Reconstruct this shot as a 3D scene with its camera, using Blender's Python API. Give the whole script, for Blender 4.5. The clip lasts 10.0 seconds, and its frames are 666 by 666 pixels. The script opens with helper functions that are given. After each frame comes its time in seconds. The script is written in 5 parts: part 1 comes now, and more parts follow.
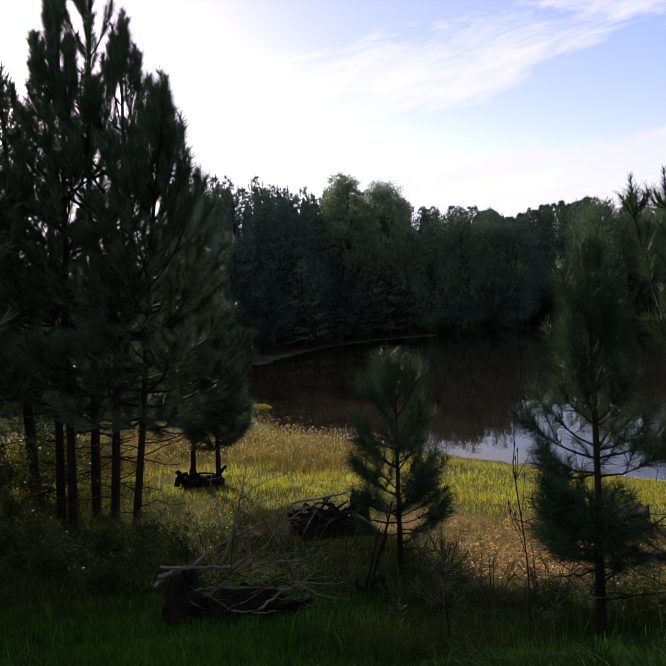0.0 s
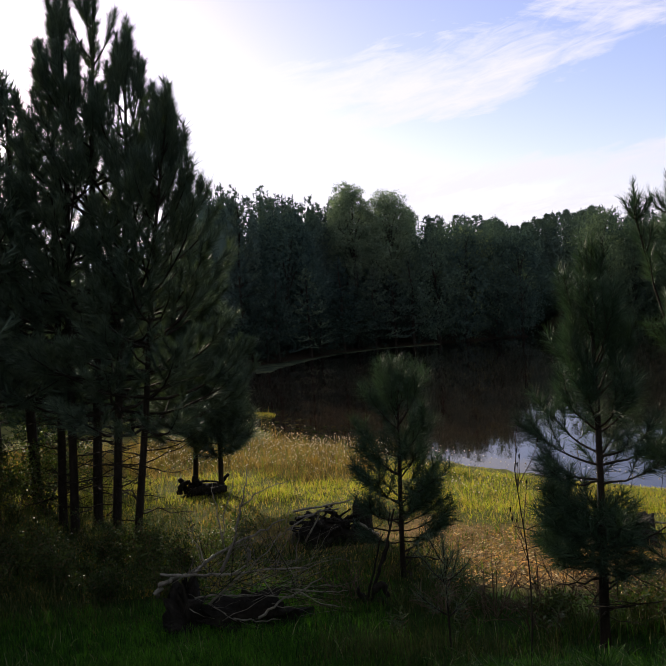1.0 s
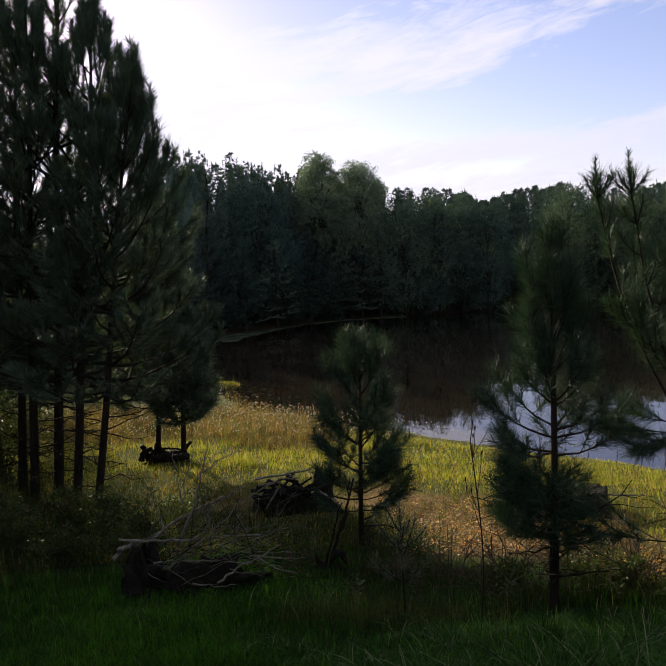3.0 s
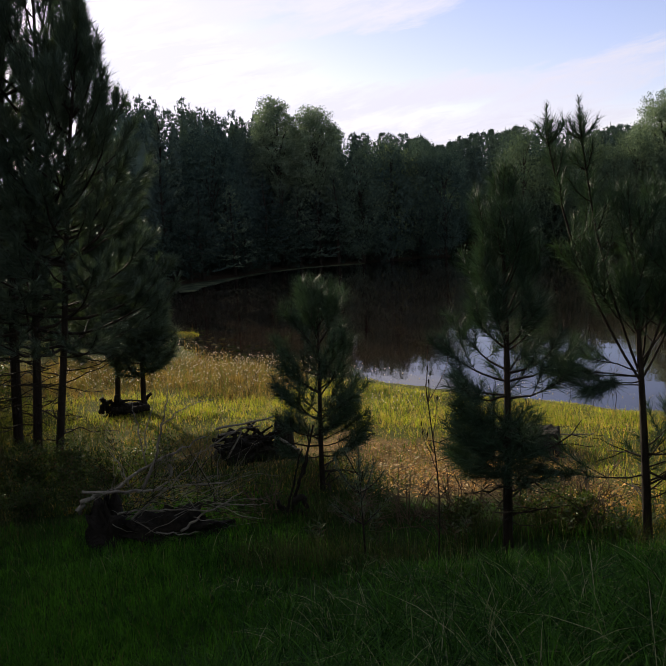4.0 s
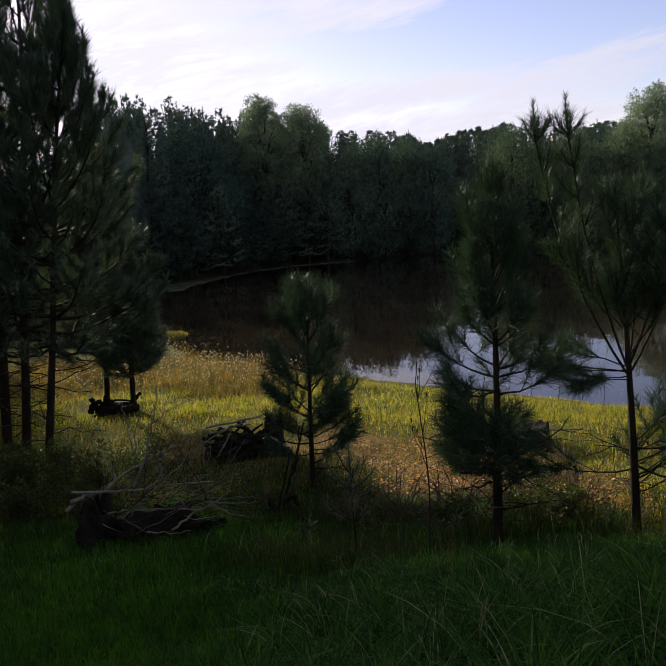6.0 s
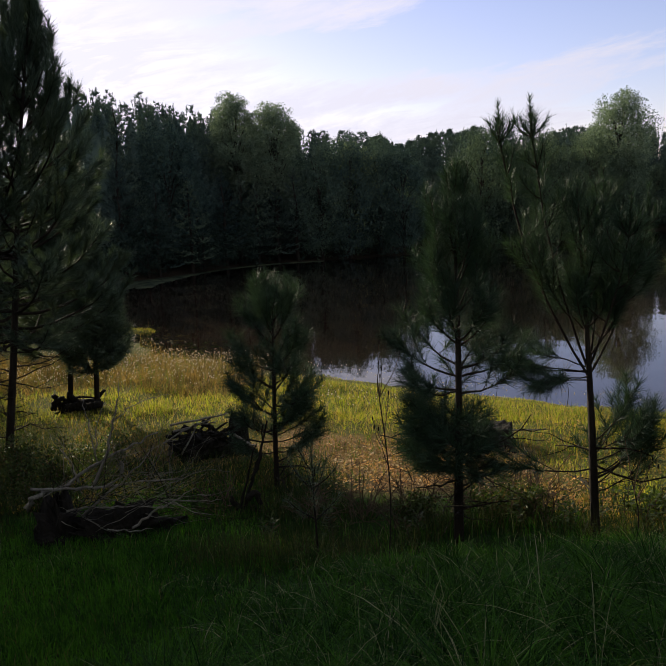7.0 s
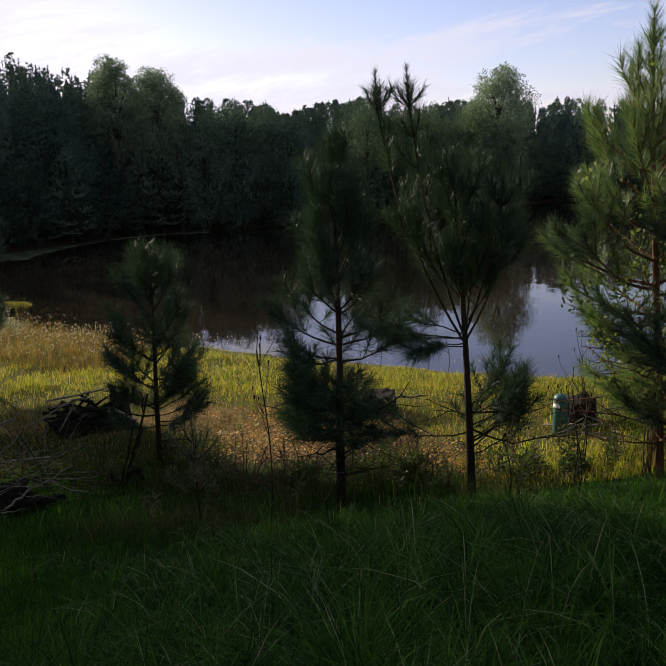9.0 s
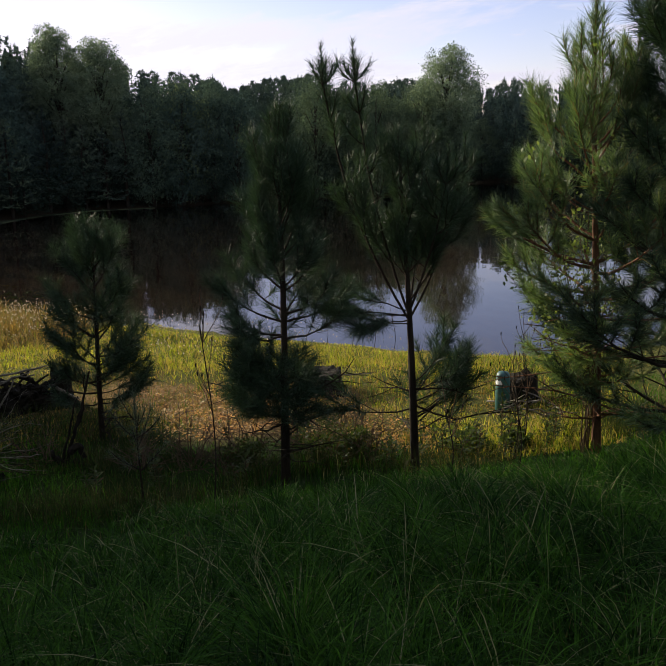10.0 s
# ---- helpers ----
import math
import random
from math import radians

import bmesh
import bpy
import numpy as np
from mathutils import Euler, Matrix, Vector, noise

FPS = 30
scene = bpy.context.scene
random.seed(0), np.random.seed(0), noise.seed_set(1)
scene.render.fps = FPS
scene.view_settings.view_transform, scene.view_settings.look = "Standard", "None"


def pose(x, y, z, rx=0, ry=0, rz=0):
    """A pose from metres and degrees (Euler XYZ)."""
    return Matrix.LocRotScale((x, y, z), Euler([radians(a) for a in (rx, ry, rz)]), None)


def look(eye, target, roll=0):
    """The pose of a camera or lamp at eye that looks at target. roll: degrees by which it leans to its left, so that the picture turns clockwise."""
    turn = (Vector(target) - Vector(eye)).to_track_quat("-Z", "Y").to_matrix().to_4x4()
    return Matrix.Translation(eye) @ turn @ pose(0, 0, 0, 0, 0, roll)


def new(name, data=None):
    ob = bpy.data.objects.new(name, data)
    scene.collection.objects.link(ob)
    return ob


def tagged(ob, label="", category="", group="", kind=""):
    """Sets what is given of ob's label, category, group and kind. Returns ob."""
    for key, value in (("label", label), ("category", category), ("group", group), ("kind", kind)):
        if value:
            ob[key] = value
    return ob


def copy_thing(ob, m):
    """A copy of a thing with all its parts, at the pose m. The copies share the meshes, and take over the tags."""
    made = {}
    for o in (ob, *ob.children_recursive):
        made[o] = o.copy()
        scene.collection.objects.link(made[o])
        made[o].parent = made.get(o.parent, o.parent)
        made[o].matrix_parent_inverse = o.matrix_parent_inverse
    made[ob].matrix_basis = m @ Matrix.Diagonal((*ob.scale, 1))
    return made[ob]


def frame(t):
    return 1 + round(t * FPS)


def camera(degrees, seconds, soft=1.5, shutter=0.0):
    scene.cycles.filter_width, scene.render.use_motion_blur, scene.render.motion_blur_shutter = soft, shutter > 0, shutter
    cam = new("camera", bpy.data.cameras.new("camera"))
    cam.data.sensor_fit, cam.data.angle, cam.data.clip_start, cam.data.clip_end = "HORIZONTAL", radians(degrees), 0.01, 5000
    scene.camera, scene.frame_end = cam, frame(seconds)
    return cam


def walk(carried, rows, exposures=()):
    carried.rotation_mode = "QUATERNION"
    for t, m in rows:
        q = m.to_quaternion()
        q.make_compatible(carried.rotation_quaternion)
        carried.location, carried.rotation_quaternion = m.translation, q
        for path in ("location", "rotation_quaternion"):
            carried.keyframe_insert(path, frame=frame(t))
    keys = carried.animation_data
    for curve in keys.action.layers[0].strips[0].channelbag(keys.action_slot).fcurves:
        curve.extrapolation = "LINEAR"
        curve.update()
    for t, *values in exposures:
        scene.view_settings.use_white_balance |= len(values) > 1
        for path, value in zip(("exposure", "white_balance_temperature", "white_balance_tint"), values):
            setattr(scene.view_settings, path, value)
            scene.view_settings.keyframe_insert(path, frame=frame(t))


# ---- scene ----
# ---- camera ----
cam = camera(44.63, 10.0, soft=1.2)
PATH = [
    (0.0, pose(0.000, 0.000, 1.600, 86.60, 3.87, -0.04)),
    (0.5, pose(0.015, 0.017, 1.584, 87.21, 3.93, 0.49)),
    (1.0, pose(0.026, 0.031, 1.571, 87.27, 3.85, 0.31)),
    (1.5, pose(0.024, 0.027, 1.567, 87.15, 3.12, 0.25)),
    (2.0, pose(0.028, 0.021, 1.563, 86.90, 2.41, -0.10)),
    (2.5, pose(0.046, 0.023, 1.562, 86.67, 2.34, -0.59)),
    (4.0, pose(0.074, -0.041, 1.584, 81.23, 3.24, -4.90)),
    (4.5, pose(0.074, -0.045, 1.590, 81.02, 4.00, -5.20)),
    (5.0, pose(0.067, -0.057, 1.588, 80.92, 3.96, -5.43)),
    (5.5, pose(0.066, -0.052, 1.585, 81.05, 3.78, -5.51)),
    (7.0, pose(0.117, -0.044, 1.562, 80.93, 2.59, -7.71)),
    (7.5, pose(0.137, -0.044, 1.552, 80.61, 2.22, -10.38)),
    (8.0, pose(0.148, -0.028, 1.552, 80.00, 2.04, -12.18)),
    (8.5, pose(0.169, -0.019, 1.544, 79.30, 1.93, -13.94)),
    (9.0, pose(0.183, -0.020, 1.539, 78.62, 1.91, -15.52)),
    (9.5, pose(0.192, -0.020, 1.528, 77.75, 1.44, -17.34)),
    (10.0, pose(0.205, -0.018, 1.523, 77.02, 0.95, -19.08)),
]
walk(cam, PATH, [(0.0, 0.77), (5.0, 0.61), (8.5, 0.58), (10.0, 0.73)])

# ---- world, sun ----
SUN_AZ, SUN_EL = -27.0, 17.0   # degrees from straight ahead, to the left; above the horizon


def node(nt, kind, **kw):
    n = nt.nodes.new(kind)
    for k, v in kw.items():
        if k in ("operation", "blend_type", "data_type", "noise_dimensions", "sky_type", "sun_disc",
                 "sun_elevation", "sun_rotation", "air_density", "dust_density", "ozone_density", "feature", "altitude"):
            setattr(n, k, v)
        else:
            key = int(k[1:]) if k[0] == "i" and k[1:].isdigit() else k.replace("_", " ")
            if isinstance(v, bpy.types.NodeSocket):
                nt.links.new(v, n.inputs[key])
            else:
                n.inputs[key].default_value = v
    return n


def ramp(nt, fac, stops):
    n = nt.nodes.new("ShaderNodeValToRGB")
    els = n.color_ramp.elements
    while len(els) < len(stops):
        els.new(0.5)
    for e, (p, c) in zip(els, stops):
        e.position = p
        e.color = (*c, 1) if len(c) == 3 else c
    nt.links.new(fac, n.inputs[0])
    return n.outputs[0]


def math_node(nt, op, a, b=0.0, c=None):
    n = nt.nodes.new("ShaderNodeMath")
    n.operation = op
    for i, v in enumerate((a, b, c)):
        if v is None:
            continue
        if isinstance(v, bpy.types.NodeSocket):
            nt.links.new(v, n.inputs[i])
        else:
            n.inputs[i].default_value = v
    return n.outputs[0]


def mix_rgb(nt, fac, a, b, blend="MIX"):
    n = nt.nodes.new("ShaderNodeMix")
    n.data_type, n.blend_type = "RGBA", blend
    for sock, v in ((n.inputs["Factor"], fac), (n.inputs[6], a), (n.inputs[7], b)):
        if isinstance(v, bpy.types.NodeSocket):
            nt.links.new(v, sock)
        else:
            sock.default_value = v if isinstance(v, (int, float)) else (*v, 1) if len(v) == 3 else v
    return n.outputs[2]


# gaps in the cloud: azimuth, height, half width and half height in degrees, slant, depth
CLOUD_GAPS = [(-2.0, 18.0, 8, 2.6, 4, 0.5), (1.0, 12.0, 5, 0.6, 4, 0.3), (8.5, 9.2, 7, 1.2, 9, 0.5), (5.0, 10.6, 6, 0.8, 8, 0.4), (17.5, 11.6, 7.5, 1.7, 12, 0.55), (15.0, 19.4, 11, 1.4, 6, 0.4), (18.0, 9.4, 5, 1.1, 4, 0.4),
              (31.0, 6.2, 6.0, 0.9, 6, 0.5), (31.0, 12.0, 9, 1.6, 5, 0.5), (10.0, 5.9, 4.5, 0.7, 2, 0.3)]


def build_world():
    w = bpy.data.worlds.new("sky")
    scene.world = w
    w.use_nodes = True
    nt = w.node_tree
    nt.nodes.clear()
    sky = node(nt, "ShaderNodeTexSky", sky_type="NISHITA", sun_disc=False, sun_elevation=radians(SUN_EL),
               sun_rotation=radians(SUN_AZ), air_density=1.0, dust_density=0.5, ozone_density=1.5).outputs[0]
    co = nt.nodes.new("ShaderNodeTexCoord").outputs["Generated"]
    sep = node(nt, "ShaderNodeSeparateXYZ", Vector=co)
    up = math_node(nt, "ADD", math_node(nt, "MAXIMUM", sep.outputs[2], 0.0), 0.12)
    px = math_node(nt, "DIVIDE", sep.outputs[0], up)
    py = math_node(nt, "DIVIDE", sep.outputs[1], up)
    # long thin streaks of cirrus, drawn out across the view
    comb = node(nt, "ShaderNodeCombineXYZ", X=math_node(nt, "ADD", math_node(nt, "MULTIPLY", px, 0.55), math_node(nt, "MULTIPLY", py, -0.2)),
                Y=math_node(nt, "ADD", math_node(nt, "MULTIPLY", py, 1.5), math_node(nt, "MULTIPLY", px, 0.5)), Z=0.35)
    n1 = node(nt, "ShaderNodeTexNoise", Vector=comb.outputs[0], Scale=1.35, Detail=8.0, Roughness=0.58, Distortion=1.3).outputs[0]
    comb2 = node(nt, "ShaderNodeCombineXYZ", X=math_node(nt, "MULTIPLY", px, 0.5), Y=math_node(nt, "MULTIPLY", py, 0.5), Z=4.1)
    n2 = node(nt, "ShaderNodeTexNoise", Vector=comb2.outputs[0], Scale=0.6, Detail=2.0).outputs[0]
    dens = math_node(nt, "ADD", math_node(nt, "MULTIPLY_ADD", n1, 1.5, -0.38), math_node(nt, "MULTIPLY", n2, 0.35))
    # thicker cloud towards the sun's side and low down
    dens = math_node(nt, "ADD", dens, math_node(nt, "MULTIPLY", sep.outputs[0], -0.12))
    dens = math_node(nt, "ADD", dens, math_node(nt, "MULTIPLY", math_node(nt, "MAXIMUM", math_node(nt, "SUBTRACT", 0.2, sep.outputs[2]), 0.0), 0.9))
    # a bank of cloud ahead, torn open in long slanting gaps
    az = math_node(nt, "MULTIPLY", math_node(nt, "ARCTAN2", sep.outputs[0], sep.outputs[1]), 57.3)
    el = math_node(nt, "MULTIPLY", math_node(nt, "ARCSINE", sep.outputs[2]), 57.3)
    drift = node(nt, "ShaderNodeCombineXYZ", X=math_node(nt, "MULTIPLY", az, 0.06), Y=math_node(nt, "MULTIPLY_ADD", az, -0.045, math_node(nt, "MULTIPLY", el, 0.24)), Z=1.7)
    warp = node(nt, "ShaderNodeSeparateColor", Color=node(nt, "ShaderNodeTexNoise", Vector=drift.outputs[0], Scale=1.6, Detail=6.0, Roughness=0.6).outputs["Color"])
    wa = math_node(nt, "ADD", az, math_node(nt, "MULTIPLY_ADD", warp.outputs[0], 12.0, -6.0))
    we = math_node(nt, "ADD", el, math_node(nt, "MULTIPLY_ADD", warp.outputs[1], 4.0, -2.0))

    def bump(a, e, wide, high, tilt):
        c, d = math.cos(radians(tilt)), math.sin(radians(tilt))
        da, de = math_node(nt, "SUBTRACT", wa, a), math_node(nt, "SUBTRACT", we, e)
        u = math_node(nt, "ADD", math_node(nt, "MULTIPLY", da, c / wide), math_node(nt, "MULTIPLY", de, d / wide))
        v = math_node(nt, "ADD", math_node(nt, "MULTIPLY", da, -d / high), math_node(nt, "MULTIPLY", de, c / high))
        q = math_node(nt, "ADD", math_node(nt, "MULTIPLY", u, u), math_node(nt, "MULTIPLY", v, v))
        return math_node(nt, "POWER", 2.718, math_node(nt, "MULTIPLY", q, -1.0))

    bank = math_node(nt, "MULTIPLY", bump(6, 9, 42, 14, 0), math_node(nt, "MULTIPLY_ADD", warp.outputs[2], 0.5, 0.5))
    dens = math_node(nt, "MINIMUM", math_node(nt, "MAXIMUM", dens, bank), 0.76)
    fine = node(nt, "ShaderNodeTexNoise", Vector=drift.outputs[0], Scale=5.0, Detail=6.0, Roughness=0.65, Distortion=0.8).outputs[0]
    dens = math_node(nt, "ADD", dens, math_node(nt, "MULTIPLY_ADD", fine, 0.45, -0.25))
    for a, e, wide, high, tilt, amount in CLOUD_GAPS:
        dens = math_node(nt, "SUBTRACT", dens, math_node(nt, "MULTIPLY", bump(a, e, wide, high, tilt), amount))
    fac = ramp(nt, dens, [(0.43, (0, 0, 0)), (0.55, (0.55, 0.55, 0.55)), (0.68, (1, 1, 1))])
    glow = math_node(nt, "MULTIPLY_ADD", sep.outputs[0], -0.3, 1.0)
    cloud = mix_rgb(nt, 1.0, (7.7, 7.5, 8.7), node(nt, "ShaderNodeCombineXYZ", X=glow, Y=glow, Z=glow).outputs[0], "MULTIPLY")
    col = mix_rgb(nt, fac, mix_rgb(nt, 1.0, sky, (1.36, 1.13, 1.36), "MULTIPLY"), cloud)
    bg = node(nt, "ShaderNodeBackground", Color=col, Strength=0.079)
    out = nt.nodes.new("ShaderNodeOutputWorld")
    nt.links.new(bg.outputs[0], out.inputs[0])


build_world()

sun = new("sun", bpy.data.lights.new("sun", "SUN"))
sun.data.energy, sun.data.angle, sun.data.color = 5.0, radians(0.6), (1.0, 0.86, 0.66)
to_sun = Vector((math.sin(radians(SUN_AZ)) * math.cos(radians(SUN_EL)), math.cos(radians(SUN_AZ)) * math.cos(radians(SUN_EL)), math.sin(radians(SUN_EL))))
sun.matrix_world = look(to_sun * 60, (0, 0, 0))


# ---- materials ----
def material(name):
    m = bpy.data.materials.new(name)
    m.use_nodes = True
    m.node_tree.nodes.clear()
    return m, m.node_tree


def finish(nt, shader):
    out = nt.nodes.new("ShaderNodeOutputMaterial")
    nt.links.new(shader, out.inputs[0])


def leafy(name, dark, light, trans=0.35, gloss=0.08, rough=0.55, dead=None, dead_share=0.0, fine=0.0, vary=0.0, through_tint=(1.25, 1.35, 0.6)):
    """Thin leaves or needles: a colour between two greens by the piece, with light coming through."""
    m, nt = material(name)
    geo = nt.nodes.new("ShaderNodeNewGeometry")
    col = ramp(nt, geo.outputs["Random Per Island"], [(0.0, dark), (0.75, light), (1.0, tuple(1.25 * c for c in light))])
    big = node(nt, "ShaderNodeTexNoise", Vector=geo.outputs["Position"], Scale=1.1, Detail=2.0).outputs[0]
    tint = ramp(nt, big, [(0.3, (0.7, 0.75, 0.75)), (0.7, (1.2, 1.15, 1.0))])
    col = mix_rgb(nt, 1.0, col, tint, "MULTIPLY")
    if vary:                                       # one tree lighter and yellower than the next
        own = nt.nodes.new("ShaderNodeObjectInfo").outputs["Random"]
        col = mix_rgb(nt, vary, col, mix_rgb(nt, 1.0, col, ramp(nt, own, [(0.0, (0.55, 0.62, 0.70)), (0.5, (1.0, 1.0, 1.0)), (1.0, (1.75, 1.6, 1.3))]), "MULTIPLY"))
    if fine:                                       # tufts and tussocks that differ from one another
        tuft = node(nt, "ShaderNodeTexNoise", Vector=geo.outputs["Position"], Scale=fine, Detail=3.0, Roughness=0.6).outputs[0]
        col = mix_rgb(nt, 1.0, col, ramp(nt, tuft, [(0.34, (0.32, 0.38, 0.42)), (0.5, (0.92, 0.92, 0.88)), (0.66, (1.5, 1.35, 1.15))]), "MULTIPLY")
    if dead:
        pick = math_node(nt, "LESS_THAN", math_node(nt, "FRACT", math_node(nt, "MULTIPLY", geo.outputs["Random Per Island"], 37.7)), dead_share)
        col = mix_rgb(nt, pick, col, dead)
    pr = node(nt, "ShaderNodeBsdfPrincipled", Base_Color=col, Roughness=rough)
    pr.inputs["Specular IOR Level"].default_value = gloss * 4
    tr = node(nt, "ShaderNodeBsdfTranslucent", Color=mix_rgb(nt, 1.0, col, through_tint, "MULTIPLY"))
    mx = node(nt, "ShaderNodeMixShader", i0=trans, i1=pr.outputs[0], i2=tr.outputs[0])
    finish(nt, mx.outputs[0])
    return m


def barky(name, a, b, scale=18.0, stretch=0.25, rough=0.9, bump=0.6):
    m, nt = material(name)
    co = nt.nodes.new("ShaderNodeTexCoord").outputs["Object"]
    mp = node(nt, "ShaderNodeMapping", Vector=co)
    mp.inputs["Scale"].default_value = (1, 1, stretch)
    n1 = node(nt, "ShaderNodeTexNoise", Vector=mp.outputs[0], Scale=scale, Detail=6.0, Roughness=0.65).outputs[0]
    vo = node(nt, "ShaderNodeTexVoronoi", Vector=mp.outputs[0], Scale=scale * 1.6).outputs[0]
    n2 = node(nt, "ShaderNodeTexNoise", Vector=co, Scale=2.3, Detail=2.0).outputs[0]
    col = ramp(nt, math_node(nt, "ADD", math_node(nt, "MULTIPLY", n1, 0.7), math_node(nt, "MULTIPLY", n2, 0.3)), [(0.35, a), (0.65, b)])
    pr = node(nt, "ShaderNodeBsdfPrincipled", Base_Color=col, Roughness=rough)
    pr.inputs["Specular IOR Level"].default_value = 0.12
    bm = node(nt, "ShaderNodeBump", Strength=bump, Distance=0.02, Height=math_node(nt, "ADD", n1, vo))
    nt.links.new(bm.outputs[0], pr.inputs["Normal"])
    finish(nt, pr.outputs[0])
    return m


def ground_material():
    m, nt = material("soil_and_turf")
    pos = nt.nodes.new("ShaderNodeNewGeometry").outputs["Position"]
    n1 = node(nt, "ShaderNodeTexNoise", Vector=pos, Scale=0.9, Detail=5.0).outputs[0]
    n2 = node(nt, "ShaderNodeTexNoise", Vector=pos, Scale=28.0, Detail=5.0, Roughness=0.7).outputs[0]
    n3 = node(nt, "ShaderNodeTexVoronoi", Vector=pos, Scale=22.0)
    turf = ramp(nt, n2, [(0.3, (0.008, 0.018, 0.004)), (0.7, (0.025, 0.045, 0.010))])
    litter = ramp(nt, n2, [(0.25, (0.06, 0.038, 0.016)), (0.5, (0.21, 0.14, 0.055)), (0.75, (0.40, 0.28, 0.13))])
    litter = mix_rgb(nt, 0.35, litter, mix_rgb(nt, n3.outputs["Distance"], (0.05, 0.028, 0.012), (0.26, 0.15, 0.07)))
    sep = node(nt, "ShaderNodeSeparateXYZ", Vector=pos)
    far = math_node(nt, "MULTIPLY_ADD", sep.outputs[1], 0.33, -2.75)      # turf gives way to leaf litter down the bank
    far = math_node(nt, "ADD", far, math_node(nt, "MULTIPLY", sep.outputs[0], 0.2))
    fac = math_node(nt, "ADD", far, math_node(nt, "MULTIPLY", math_node(nt, "SUBTRACT", n1, 0.5), 1.6))
    fac = ramp(nt, fac, [(0.0, (0, 0, 0)), (0.35, (1, 1, 1))])
    wet = ramp(nt, n2, [(0.3, (0.036, 0.042, 0.010)), (0.7, (0.125, 0.125, 0.036))])         # mossy green floor of the marsh
    damp = math_node(nt, "MULTIPLY_ADD", sep.outputs[1], 0.8, -7.6)
    damp = math_node(nt, "ADD", damp, math_node(nt, "MULTIPLY", math_node(nt, "SUBTRACT", n1, 0.5), 3.0))
    sunny = math_node(nt, "ADD", math_node(nt, "MULTIPLY_ADD", sep.outputs[0], 1.6, -4.8), math_node(nt, "MULTIPLY", math_node(nt, "SUBTRACT", n1, 0.5), 3.0))
    litter = mix_rgb(nt, ramp(nt, math_node(nt, "MAXIMUM", damp, sunny), [(0.0, (0, 0, 0)), (0.6, (1, 1, 1))]), litter, wet)
    shaded_floor = ramp(nt, n2, [(0.3, (0.012, 0.010, 0.006)), (0.7, (0.04, 0.03, 0.018))])       # forest floor beyond the pond, with the woods' shade in its colour
    litter = mix_rgb(nt, math_node(nt, "GREATER_THAN", sep.outputs[1], 24.5), litter, shaded_floor)
    col = mix_rgb(nt, fac, turf, litter)
    pr = node(nt, "ShaderNodeBsdfPrincipled", Base_Color=col, Roughness=1.0)
    pr.inputs["Specular IOR Level"].default_value = 0.03
    bm = node(nt, "ShaderNodeBump", Strength=0.8, Distance=0.03, Height=n2)
    nt.links.new(bm.outputs[0], pr.inputs["Normal"])
    finish(nt, pr.outputs[0])
    return m


def water_material():
    m, nt = material("pond_water")
    pos = nt.nodes.new("ShaderNodeNewGeometry").outputs["Position"]
    mp = node(nt, "ShaderNodeMapping", Vector=pos)
    mp.inputs["Scale"].default_value = (1.0, 0.5, 1.0)
    n1 = node(nt, "ShaderNodeTexNoise", Vector=mp.outputs[0], Scale=2.2, Detail=2.0).outputs[0]
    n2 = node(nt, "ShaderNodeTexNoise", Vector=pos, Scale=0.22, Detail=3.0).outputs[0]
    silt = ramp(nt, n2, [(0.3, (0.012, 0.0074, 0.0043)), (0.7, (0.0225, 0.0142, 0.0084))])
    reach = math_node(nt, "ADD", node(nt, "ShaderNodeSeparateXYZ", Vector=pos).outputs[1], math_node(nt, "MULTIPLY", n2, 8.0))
    amount = ramp(nt, math_node(nt, "MULTIPLY_ADD", reach, 0.0714, -2.43), [(0.0, (0, 0, 0)), (1.0, (1, 1, 1))])
    col = mix_rgb(nt, amount, silt, (0.0045, 0.0042, 0.0035))       # silt brown near shore; farther out the woods' shade is painted in
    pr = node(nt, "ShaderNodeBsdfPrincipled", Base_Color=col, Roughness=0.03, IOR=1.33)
    bm = node(nt, "ShaderNodeBump", Strength=0.10, Distance=0.03, Height=n1)
    nt.links.new(bm.outputs[0], pr.inputs["Normal"])
    finish(nt, pr.outputs[0])
    return m


def painted(name, a, b, rough=0.5, scale=14.0):
    m, nt = material(name)
    co = nt.nodes.new("ShaderNodeTexCoord").outputs["Object"]
    n1 = node(nt, "ShaderNodeTexNoise", Vector=co, Scale=scale, Detail=5.0).outputs[0]
    col = ramp(nt, n1, [(0.35, a), (0.7, b)])
    pr = node(nt, "ShaderNodeBsdfPrincipled", Base_Color=col, Roughness=rough)
    finish(nt, pr.outputs[0])
    return m


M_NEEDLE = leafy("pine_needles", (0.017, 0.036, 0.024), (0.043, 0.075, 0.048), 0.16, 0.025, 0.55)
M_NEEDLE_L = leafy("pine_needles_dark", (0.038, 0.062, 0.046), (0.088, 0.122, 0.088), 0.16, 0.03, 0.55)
# the bank pines' needles made lighter and yellower: sunlight put into the colour
M_NEEDLE_SUNLIT = leafy("pine_needles_sunlit", (0.052, 0.090, 0.048), (0.125, 0.178, 0.095), 0.42, 0.08, 0.42, (0.2, 0.13, 0.05), 0.03)
# blue-grey haze over the far woods is put into these leaf colours
M_FARPINE = leafy("far_pine_needles", (0.044, 0.072, 0.066), (0.090, 0.125, 0.108), 0.10, 0.0, 0.9, vary=1.0)
M_FARLEAF = leafy("far_leaves", (0.035, 0.061, 0.053), (0.070, 0.103, 0.084), 0.26, 0.0, 0.9, vary=1.0, through_tint=(1.1, 1.15, 0.95))
